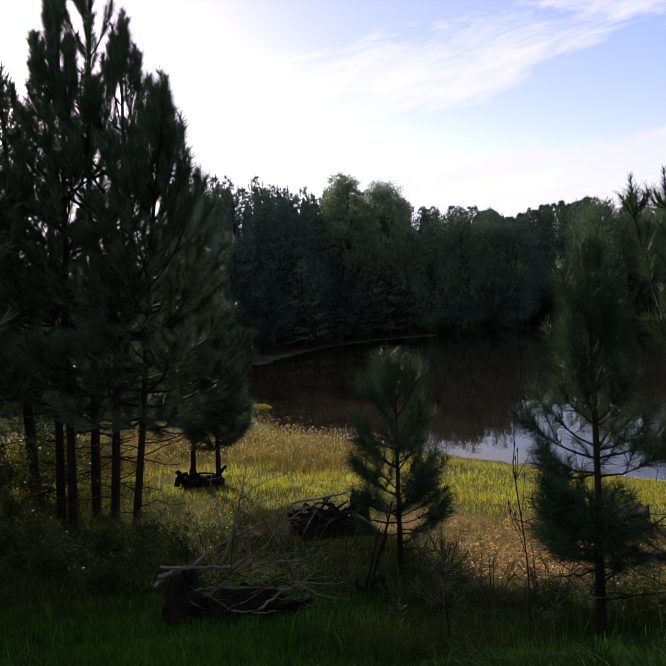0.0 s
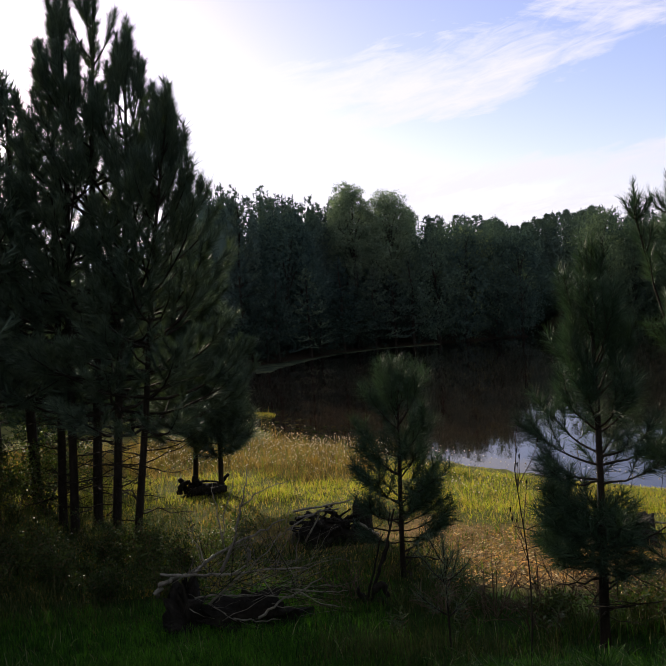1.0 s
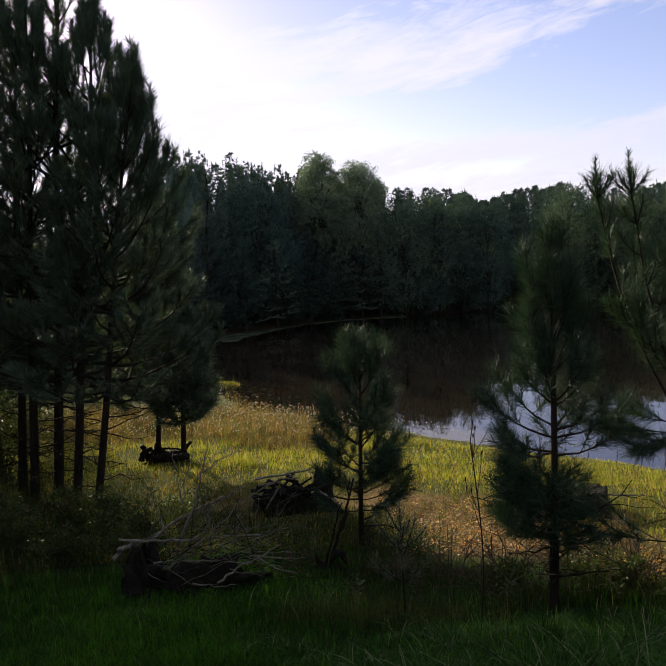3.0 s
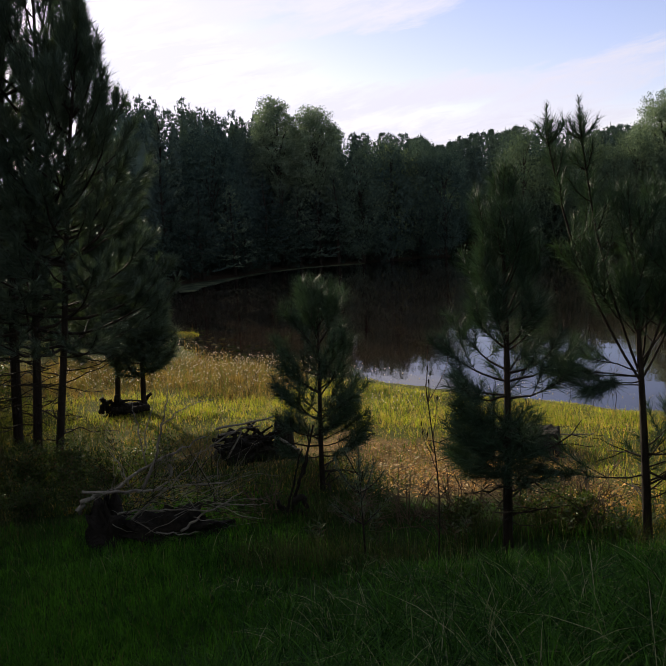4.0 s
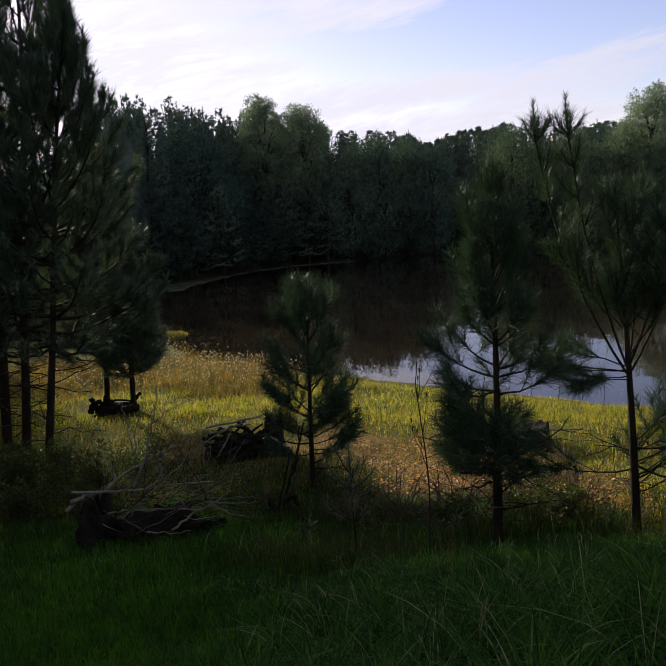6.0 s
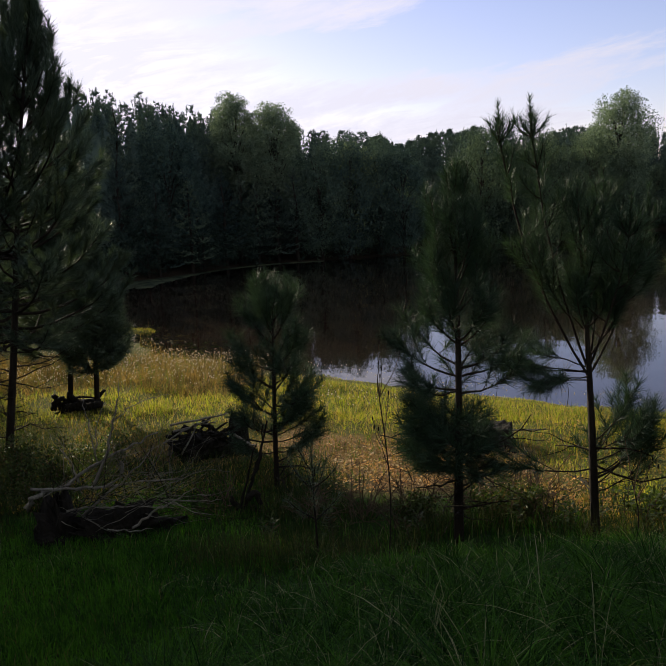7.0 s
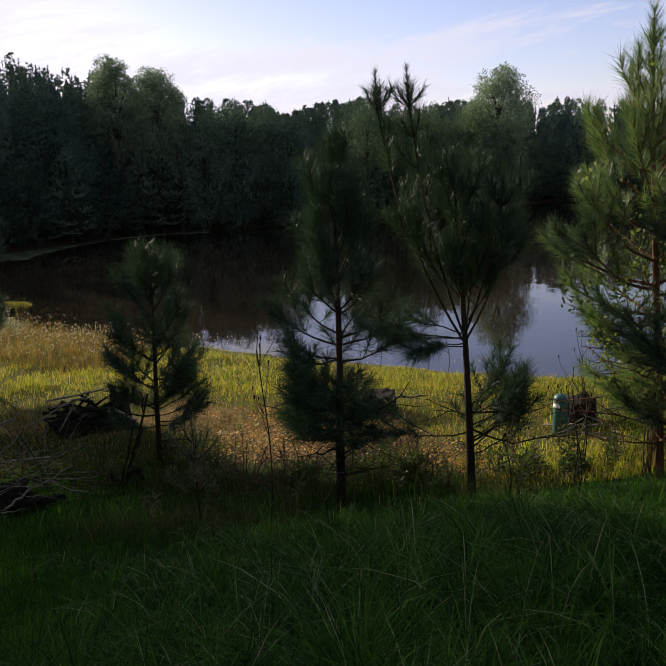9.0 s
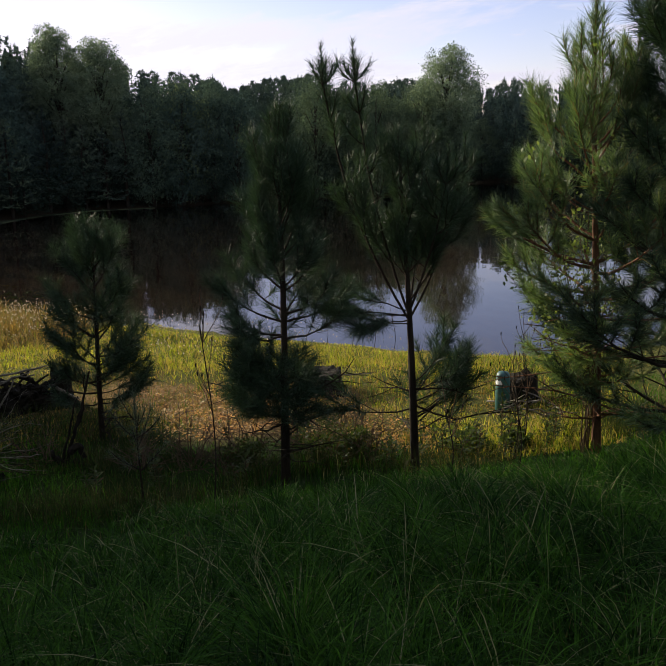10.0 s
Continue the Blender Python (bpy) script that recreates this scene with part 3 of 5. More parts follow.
# an unseen ring of pines behind the viewer, added to cut skylight
for k in range(16):
    a = radians(185 + 170 * (k + 0.5) / 16)
    r = (5.5, 8.0, 11.0)[k % 3]
    again((stand_a, stand_b)[k % 2], 1.15 * r * math.cos(a), r * math.sin(a) + 1.5, 41 * k, 1.5 + 0.12 * (k % 3))

# two younger pines behind them
young = dict(r0=0.045, whorls=12, limbs=7, nl=0.18, nw=0.009, per_m=480, side_per_m=6, el=(4, 62), rise=42, sides=4)
pine("pine_tree", "bushy young pine standing over rotten stumps", at_ground(-2.4, 12.6), 21, M_NEEDLE_L, height=3.5, reach=0.8, shape=0.6, crown=0.24, lean=(0.3, 0), **young)
pine("pine_tree", "young pine with leaning trunk at the marsh edge", at_ground(-1.98, 12.5), 22, M_NEEDLE_L, height=2.2, reach=0.42, shape=0.5, crown=0.27, lean=(0.12, 0.1), **young)

# young pines down the bank
near = dict(per_m=520, nw=0.0043, nl=0.165, side_per_m=8)
pine("pine_tree", "small open young pine on the bank", at_ground(0.48, 7.7), 31, M_NEEDLE, height=2.05, r0=0.03, lean=(0.03, 0), dead=6, candle=0.3,
     tiers=[(0.42, 0.42, 3, 5, 40), (0.55, 0.5, 4, 8, 40), (0.78, 0.55, 5, 14, 42), (1.0, 0.5, 5, 28, 35), (1.22, 0.5, 5, 32, 32), (1.45, 0.46, 5, 44, 28), (1.65, 0.4, 4, 52, 24), (1.82, 0.3, 4, 58, 18)],
     extra=[(0.4 + 0.06 * k, -30 + 23 * (k % 4), 4 + 3 * k, 0.5 - 0.02 * k, 36) for k in range(8)], **near)
p_dense = pine("pine_tree", "young pine with dense dark lower boughs", (1.63, 5.25, -0.75), 32, M_NEEDLE, height=2.75, r0=0.037, lean=(0.02, 0.0), dead=9, candle=0.4,
     tiers=[(1.12, 0.58, 4, 4, 40), (1.28, 0.6, 5, 10, 42), (1.5, 0.5, 5, 36, 32), (1.68, 0.52, 6, 46, 28), (1.88, 0.48, 5, 52, 24), (2.08, 0.42, 5, 58, 20), (2.3, 0.36, 4, 62, 18), (2.5, 0.28, 4, 66, 14)],
     extra=[(0.44 + 0.0105 * k, (137 * k) % 360, 0.36 * k, 0.30 if (137 * k) % 360 < 75 or (137 * k) % 360 > 285 else 0.44, 44) for k in range(40)], **near)
p_fork = pine("pine_tree", "forked young pine with several tall leaders", (2.64, 5.25, -0.75), 33, M_NEEDLE, height=2.6, r0=0.036, lean=(-0.13, 0.0), dead=6, candle=0.35,
     tiers=[(1.5, 0.42, 4, 42, 30), (1.8, 0.4, 4, 50, 26), (2.1, 0.34, 4, 56, 20), (2.32, 0.26, 4, 60, 16)],
     extra=[(0.32, 8, 18, 0.6, 45), (0.45, -25, 22, 0.55, 45), (0.3, 60, 10, 0.5, 40), (0.5, 30, 25, 0.5, 40), (0.35, 5, 8, 0.7, 75), (0.2, -12, 12, 0.6, 65), (0.25, 20, 15, 0.62, 60), (0.62, 10, 25, 0.5, 50), (0.55, -40, 20, 0.45, 40), (0.4, 182, 2, 0.85, 12),
            (1.18, 178, 14, 0.72, -22), (1.15, 200, 8, 0.6, -14), (1.2, 165, 5, 0.6, -8), (1.12, 185, 2, 0.5, -14), (1.22, 150, 18, 0.55, -14)],
     leaders=((1.14, 176, 59, 2.2, 26), (1.18, 160, 70, 2.1, 17), (1.16, 8, 56, 1.4, 24), (1.18, 50, 68, 1.5, 12), (1.22, -60, 64, 1.2, 20), (1.3, 15, 44, 0.95, 34)), **near)
p_sunlit = pine("pine_tree", "sunlit young pine with reddish flaking trunk", (3.89, 4.75, -0.62), 34, M_NEEDLE_SUNLIT, M_BARK_RED, height=3.4, r0=0.04, lean=(-0.22, 0.0), dead=20, gaps=0.04, candle=0.8,
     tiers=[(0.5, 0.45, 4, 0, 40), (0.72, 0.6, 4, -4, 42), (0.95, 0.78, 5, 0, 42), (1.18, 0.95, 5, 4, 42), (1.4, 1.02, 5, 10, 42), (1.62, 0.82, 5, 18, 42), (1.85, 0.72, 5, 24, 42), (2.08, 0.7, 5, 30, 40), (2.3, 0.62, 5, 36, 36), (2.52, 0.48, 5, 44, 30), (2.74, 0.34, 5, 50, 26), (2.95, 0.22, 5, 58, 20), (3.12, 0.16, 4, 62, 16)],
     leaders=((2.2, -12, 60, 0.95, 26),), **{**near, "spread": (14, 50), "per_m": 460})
for tree in (p_dense, p_fork, p_sunlit):
    tree.scale = (0.9, 0.9, 0.9)
pine("pine_tree", "dark young pine crowding the lawn edge", at_ground(4.32, 4.25), 35, M_NEEDLE, height=3.9, r0=0.06, crown=0.06, whorls=13, limbs=7, reach=1.15, shape=0.85, el=(0, 60), rise=40,
     extra=[(2.2, 182, 34, 0.95, 30), (2.4, 176, 40, 0.8, 24)], **near)
pine("pine_sapling", "thin pine sapling in long grass", at_ground(0.64, 5.45), 36, M_NEEDLE_L, height=0.78, r0=0.009, candle=0.3, bend=0.02,
     tiers=[(0.3, 0.3, 3, 28, 20), (0.45, 0.28, 4, 36, 25), (0.6, 0.2, 4, 50, 20)], per_m=420, nw=0.0026, nl=0.11, side_per_m=7)


# ---- the far shore ----
def leaf_cloud(rng, centres, radii, per, size, three=False):
    """Small leaf blades scattered through clumps, four- or three-cornered."""
    c = np.repeat(centres, per, 0)
    r = np.repeat(radii, per)
    d = rng.normal(size=(len(c), 3))
    d /= np.linalg.norm(d, axis=1)[:, None]
    p = c + d * (r * rng.random(len(c)) ** 0.45)[:, None] * np.array([1, 1, 0.8])
    u = rng.normal(size=(len(c), 3)) + np.array([0, 0, 0.3])
    u /= np.linalg.norm(u, axis=1)[:, None]
    w = np.cross(u, rng.normal(size=(len(c), 3)))
    w /= np.linalg.norm(w, axis=1)[:, None]
    s = (size * rng.uniform(0.6, 1.3, len(c)))[:, None]
    if three:
        v = np.stack([p - u * s, p + u * s * 0.9, p + w * s * 0.8], 1)
    else:
        v = np.stack([p - u * s, p + w * s * 0.55, p + u * s, p - w * s * 0.55], 1)
    k = v.shape[1]
    return v.reshape(-1, 3), np.arange(k * len(c)).reshape(-1, k)


def clump(rng, c, r, n=48, blade=0.12):
    """The close inner foliage of a bough: larger sprays, turned all ways."""
    return leaf_cloud(rng, np.array([c]), np.array([0.62 * r]), n, blade * r, True)


def broadleaf(name, label, at, seed, mat, height, width, crown=0.2, boughs=26, per=480, size=0.085, group="", taper=0.0):
    """A broadleaved tree: trunk, limbs, and a crown built up of leafy boughs of many small leaves."""
    rng = np.random.default_rng(seed)
    root = thing(name, label, "tree", at, group)
    h0 = crown * height
    trunk = grow((0, 0, -0.2), rng.uniform(0, 360), 88, height * 0.85, 0, rng, 9, 3)
    wood = [tube(trunk, np.linspace(0.02 * height, 0.03, 9), 8)]
    centres, radii = [], []
    for i in range(boughs):
        s = (i + rng.random()) / boughs
        a = 2.4 * i + rng.uniform(-0.5, 0.5)
        env = math.sin(math.pi * (0.1 + 0.82 * s)) ** 0.6 * (1 - taper * s)
        rad = width * rng.uniform(0.15, 0.23) * (0.75 + 0.4 * env)
        rr = max(0.0, width / 2 * env - 0.75 * rad) * rng.uniform(0.7, 1.05)
        centres.append((rr * math.cos(a), rr * math.sin(a), h0 + 0.4 * rad + (height - h0 - 1.1 * rad) * s))
        radii.append(rad)
    centres, radii = np.array(centres), np.array(radii)
    for c in centres[::2]:
        h = np.clip(c[2] - 0.22 * height, 0.1 * height, 0.7 * height)
        q = np.array([np.interp(h, trunk[:, 2], trunk[:, k]) for k in range(3)])
        limb = tube(np.array([q, (q + c) / 2 + [0, 0, 0.04 * height], c]), [0.008 * height, 0.005 * height, 0.01], 4, False)
        part("limb", np_mesh("limb", *limb, M_BARK, True), root)
    part("trunk", np_mesh("trunk", *joined(wood), M_BARK, True), root)
    # twigs of leaves on and in every bough
    tw = per // 12
    d = rng.normal(size=(boughs * tw, 3)) + np.array([0, 0, 0.25])
    d /= np.linalg.norm(d, axis=1)[:, None]
    tips = np.repeat(centres, tw, 0) + d * (np.repeat(radii, tw) * rng.uniform(0.55, 1.08, boughs * tw))[:, None] * np.array([1, 1, 0.85])
    leaves = leaf_cloud(rng, tips, np.full(len(tips), 0.055 * min(width, 5)), 12, size, True)
    part("crown", np_mesh("crown", *joined([leaves] + [clump(rng, c, q) for c, q in zip(centres, radii)]), mat), root)
    return root


far_group, shrub_group = "woods across the pond", "shrubs along the far bank"
farspec = dict(r0=0.11, crown=0.12, whorls=12, limbs=6, reach=2.1, shape=0.7, el=(-5, 52), rise=40, tip_rise=25, nl=0.19, nw=0.042, per_m=56, side_per_m=2.8, clothed=0.6, sides=3, bend=0.1, split=False, candle=0.5)


def far_at(x, back):
    y = float(far_shore(x)) + back
    return at_ground(x, y)


SKY_X = [-30, -10.5, -8.6, -6.4, -4.1, -2.6, -0.5, 1.0, 2.2, 5.5, 5.8, 7.1, 9.2, 11.1, 11.8, 13.0, 14.2, 16.4, 19.5, 21.7, 23.4, 28.7, 30.0, 31.9, 33.4, 60]
SKY_Z = [4.5, 4.5, 9.4, 8.6, 8.35, 7.9, 7.4, 7.0, 6.9, 6.3, 6.0, 5.8, 5.8, 5.2, 4.9, 5.45, 5.6, 5.8, 5.4, 5.45, 5.55, 5.35, 5.3, 5.9, 5.5, 5.6]


def treetop(x, y):
    """How high the woods reach at (x, y): the line of the treetops, which falls away to the east."""
    return 1.58 + (float(np.interp(x * 52 / y, SKY_X, SKY_Z)) - 1.28) * y / 52


def in_cove(x, y):
    """Whether (x, y) lies in the gap where the pond runs on between the woods."""
    return 12.3 < x * 52 / y < 14.7


far_pine_a = pine("far_pine", "dark pine in the woods across the pond", far_at(-3.0, 10), 51, M_FARPINE, group=far_group, height=8.7, **farspec)
far_pine_b = pine("far_pine", "dark pine with ragged top across the pond", far_at(-5.6, 9), 52, M_FARPINE, group=far_group, height=8.4, **{**farspec, "reach": 1.8, "gaps": 0.12})
far_tree_a = broadleaf("far_tree", "rounded leafy tree on the far bank", far_at(7.9, 1.6), 53, M_FARLIGHT, 6.9, 5.0, 0.02, 34, 330, 0.072, group=far_group)
far_tree_b = broadleaf("far_tree", "dense dark green tree on the far bank", far_at(18.4, 2.4), 54, M_FARLEAF, 6.9, 5.0, 0.02, 34, 330, 0.072, group=far_group)
poplar_a = broadleaf("poplar", "tall tree, leaves tinted pale as sunlit, rising above the far woods", far_at(1.08, 2.6), 55, M_POPLEAF, 9.8, 3.7, 0.4, 36, 760, 0.062, far_group, 0.05)
poplar_b = broadleaf("poplar", "pale sunlit columnar tree on the far bank", far_at(3.4, 1.6), 56, M_POPLEAF, 9.2, 4.3, 0.36, 44, 760, 0.062, far_group, 0.0)
right_tree = broadleaf("far_tree", "airy grey-green tree standing above the woods", far_at(26.3, 1.2), 57, M_POPLEAF, 9.7, 5.3, 0.2, 46, 800, 0.065, far_group)
far_shrub = broadleaf("far_shrub", "bush overhanging the water, leaves coloured dark for shade", far_at(1.0, 0.3), 58, M_FARSHRUB_SHADE, 3.6, 4.0, 0.0, 14, 180, 0.075, shrub_group)


def far_again(src, x, back, turn, sx, sz):
    m = Matrix.Translation(far_at(x, back)) @ Euler((0, 0, radians(turn))).to_matrix().to_4x4() @ Matrix.Diagonal((sx, sx, sz, 1))
    return copy_thing(src, m)


def far_fit(src, tall, x, back, turn, share, wide=1.0):
    """A copy of a tree of height tall that reaches a share of the treetops' height where it stands."""
    gx, gy, gz = far_at(x, back)
    if in_cove(gx, gy) and gy < 58:
        return None
    sz = share * (treetop(gx, gy) - gz) / tall
    return far_again(src, x, back, turn, wide * sz, sz)


rng = np.random.default_rng(5)
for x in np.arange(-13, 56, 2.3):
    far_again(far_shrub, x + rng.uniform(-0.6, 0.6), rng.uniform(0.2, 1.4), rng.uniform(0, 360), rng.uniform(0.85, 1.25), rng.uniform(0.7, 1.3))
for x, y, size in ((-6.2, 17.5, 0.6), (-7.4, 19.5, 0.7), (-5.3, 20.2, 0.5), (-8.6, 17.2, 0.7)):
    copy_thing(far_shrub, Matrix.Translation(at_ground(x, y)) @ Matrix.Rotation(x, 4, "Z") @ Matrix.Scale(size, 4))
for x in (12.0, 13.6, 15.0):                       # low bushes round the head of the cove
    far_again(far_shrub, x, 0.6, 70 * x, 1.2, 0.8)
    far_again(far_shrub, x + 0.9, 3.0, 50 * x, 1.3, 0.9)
for x in np.arange(-13, 56, 2.7):                  # rounded crowns of the front row, lower than the pines
    if min(abs(x - c) for c in (1.0, 3.4, 7.9, 18.4)) > 1.2:
        src, high = ((far_tree_a, 6.9), (far_tree_b, 6.9))[int(rng.random() * 2)] if x > -2.5 else (far_pine_a, 8.9)
        far_fit(src, high, x + rng.uniform(-0.8, 0.8), rng.uniform(0.8, 3.0), rng.uniform(0, 360), rng.uniform(0.5, 0.88), 1.0)
for x, back, share in ((0.2, 0.5, 0.66), (2.1, 0.3, 0.6), (3.3, 0.2, 0.56), (4.4, 0.3, 0.72), (1.2, 1.0, 0.62), (-1.6, 0.4, 0.6), (-3.2, 0.6, 0.55)):
    far_fit(far_pine_b, 8.9, x, back, 80 * x, share, 1.5)
for x, back, share in ((9.7, 0.5, 0.98), (11.0, 0.4, 0.98), (5.9, 0.5, 0.92), (7.6, 0.4, 0.97), (16.4, 0.3, 1.0), (18.4, 0.5, 0.9), (20.3, 0.3, 0.99), (22.0, 0.6, 0.86), (23.6, 0.3, 0.97), (25.2, 0.4, 0.9)):
    far_fit(far_tree_a if x > 12 else far_tree_b, 6.9, x, back, 80 * x, share, 0.85)
for x in np.arange(-14, 60, 2.8):
    far_fit((far_pine_a, far_pine_b)[int(rng.random() * 2)], 8.9, x + rng.uniform(-0.9, 0.9), 4.6 + rng.uniform(-1.3, 1.3), rng.uniform(0, 360), rng.uniform(0.86, 0.99), 1.15)
for x in np.arange(-12, 56, 5.1):                  # pines that stand out in front of the wood
    far_fit((far_pine_b, far_pine_a)[int(rng.random() * 2)], 8.9, x + rng.uniform(-1.2, 1.2), 1.8, rng.uniform(0, 360), rng.uniform(0.6, 0.86), 1.2)


def crown_core(rng, x, y, z, top, radius):
    """The closed inside of one crown: a rough cone with a rounded head."""
    hs = np.array([0.0, 0.16, 0.34, 0.52, 0.68, 0.81, 0.91, 0.975, 1.0])
    th = np.linspace(0, 2 * np.pi, 9, endpoint=False) + rng.uniform(0, 1)
    r = radius * (1.0 - hs) ** 0.6 * np.array([0.9, 1.0, 1.04, 1.06, 1.0, 0.96, 0.9, 0.85, 1.0])
    rr = r[:, None] * (1 + 0.13 * rng.normal(size=(len(hs), 9)))
    v = np.stack([x + rr * np.cos(th), y + rr * np.sin(th), np.broadcast_to((z + (top - z) * hs)[:, None], rr.shape)], -1).reshape(-1, 3)
    i, j = np.meshgrid(np.arange(len(hs) - 1) * 9, np.arange(9), indexing="ij")
    k = (j + 1) % 9
    a = np.stack([i + j, i + k, i + 9 + k], -1).reshape(-1, 3)
    b = np.stack([i + j, i + 9 + k, i + 9 + j], -1).reshape(-1, 3)
    return v, np.concatenate([a, b])


def far_canopy():
    """The closed mass of the wood behind the front trees: needle tufts over crowns that stand close together."""
    rng = np.random.default_rng(61)
    out, cores = [], []
    spots = [(row, x, float(far_shore(x)) + back) for row, back in enumerate((4.0, 5.6, 7.2, 9.0, 11.0)) for x in np.concatenate([np.arange(-14, 1, 1.3 if row < 2 else 0.95), np.arange(1, 60, 1.6 if row < 2 else 1.3)])]
    spots += [(row, a * y / 52, y) for row, y in ((2, 76.0), (2, 78.5), (3, 81.0), (4, 84.0)) for a in np.arange(10.2, 16.8, 0.62)]
    for row, x, y in spots:
        cx, cy = x + rng.uniform(-0.5, 0.5), y + rng.uniform(-0.8, 0.8)
        if in_cove(cx, cy) and cy < 75:
            continue
        gz = float(land(cx, cy))
        top = treetop(cx, cy) - (1.0, 0.35, 0.12, 0.1, 0.1)[row] + rng.uniform(-0.75, 0.3) * (1.0 if cx < 1 else 0.7)
        tall = top - gz
        if row > 1 and (cy > 79.5 or abs(cx * 52 / cy - 13.5) > 2.3):
            cores.append(crown_core(rng, cx, cy, gz, top - (1.4 if cy > 70 else 0.7), 1.1))
        for h in (0.06, 0.2, 0.36, 0.52, 0.66, 0.78, 0.88, 0.95):
            cores.append(clump(rng, (cx, cy, gz + tall * h), 1.7 * (1.0 - h) ** 0.62, 60 if row < 2 or cy > 70 else 24, 0.13))
        n = (150, 160, 110, 90, 80)[row] * (2 if cy > 70 else 1)
        s = rng.random(n) ** (0.9 if row < 2 else 0.4)
        a = rng.uniform(0, 2 * np.pi, n)
        r = (0.12 + 1.4 * (1 - s) ** 0.72) * rng.uniform(0.7, 1.0, n)
        lift = rng.uniform(0.3, 0.9)
        c = np.stack([cx + r * np.cos(a), cy + r * np.sin(a), gz + lift + (tall - 0.15 - lift) * s], -1)
        for k in range(9):                         # upright leading shoots, feathered with needles
            a0, r0, ln = rng.uniform(0, 6.28), 0.75 * rng.random() ** 0.6, rng.uniform(0.4, 0.65)
            foot = np.array([cx + r0 * math.cos(a0), cy + r0 * math.sin(a0), gz + tall - 0.35 - 1.25 * r0])
            t = rng.random(26)
            q = foot + np.array([0, 0, ln]) * t[:, None]
            d = rng.normal(size=(26, 3)) * np.array([0.6, 0.6, 0.2]) + np.array([0, 0, 1.0])
            w = np.cross(d, rng.normal(size=(26, 3)))
            w /= np.linalg.norm(w, axis=1)[:, None]
            out.append(np.stack([q + w * 0.015, q - w * 0.015, q + d * (0.17 - 0.09 * t)[:, None]], 1))
        m = 12
        b = np.repeat(c, m, 0)
        d = rng.normal(size=(n * m, 3)) * np.array([0.75, 0.75, 0.6]) + np.array([0, 0, 0.75])
        d /= np.linalg.norm(d, axis=1)[:, None]
        w = np.cross(d, rng.normal(size=d.shape))
        w /= np.linalg.norm(w, axis=1)[:, None]
        ln = rng.uniform(0.11, 0.24, (n * m, 1))
        out.append(np.stack([b + w * 0.027, b - w * 0.027, b + d * ln], 1))
    v = np.concatenate(out).reshape(-1, 3)
    cv, cf = joined(cores)
    tri = np.concatenate([cf, np.arange(len(v)).reshape(-1, 3) + len(cv)])
    tagged(new("far_woods", np_mesh("far_woods", np.concatenate([cv, v]), tri, M_FARPINE)), "dense dark pine woods beyond the pond", "woods", kind="stuff")


far_canopy()


# ---- grass ----
def blades(rng, x, y, length, width, lean, segs=2, az=None):
    """Arching grass blades rooted at (x, y); triangles."""
    n = len(x)
    az = rng.uniform(0, 2 * np.pi, n) if az is None else az
    d = np.stack([np.cos(az), np.sin(az)], -1)
    turn = rng.uniform(-1.2, 1.2, n)
    side = np.stack([np.cos(az + np.pi / 2 + turn), np.sin(az + np.pi / 2 + turn), np.zeros(n)], -1)
    z0 = land(x, y) - 0.01
    rows = []
    for i in range(segs + 1):
        s = i / segs
        out = length * lean * s ** 2
        up = length * (s - 0.45 * lean * s ** 2.2)
        p = np.stack([x + d[:, 0] * out, y + d[:, 1] * out, z0 + up], -1)
        if i < segs:
            w = (width * (1 - 0.55 * s) / 2)[:, None]
            rows += [p - side * w, p + side * w]
        else:
            rows.append(p)
    v = np.stack(rows, 1)
    k = v.shape[1]
    f = []
    for i in range(segs - 1):
        a = 2 * i
        f += [(a, a + 1, a + 3), (a, a + 3, a + 2)]
    f.append((2 * segs - 2, 2 * segs - 1, 2 * segs))
    f = (np.arange(n)[:, None, None] * k + np.array(f)[None]).reshape(-1, 3)
    return v.reshape(-1, 3), f


def patchy(x, y, sx, sy, seed):
    return 0.5 + 0.25 * (np.sin(x * sx + 1.3 * np.sin(y * sy * 0.7 + seed) + seed) + np.sin(y * sy + 1.7 * np.sin(x * sx * 0.6 - seed) + 2 * seed))


def tall_edge(y):
    return -0.15 - 0.10 * (y - 2.5) + 0.25 * np.sin(2.2 * y)


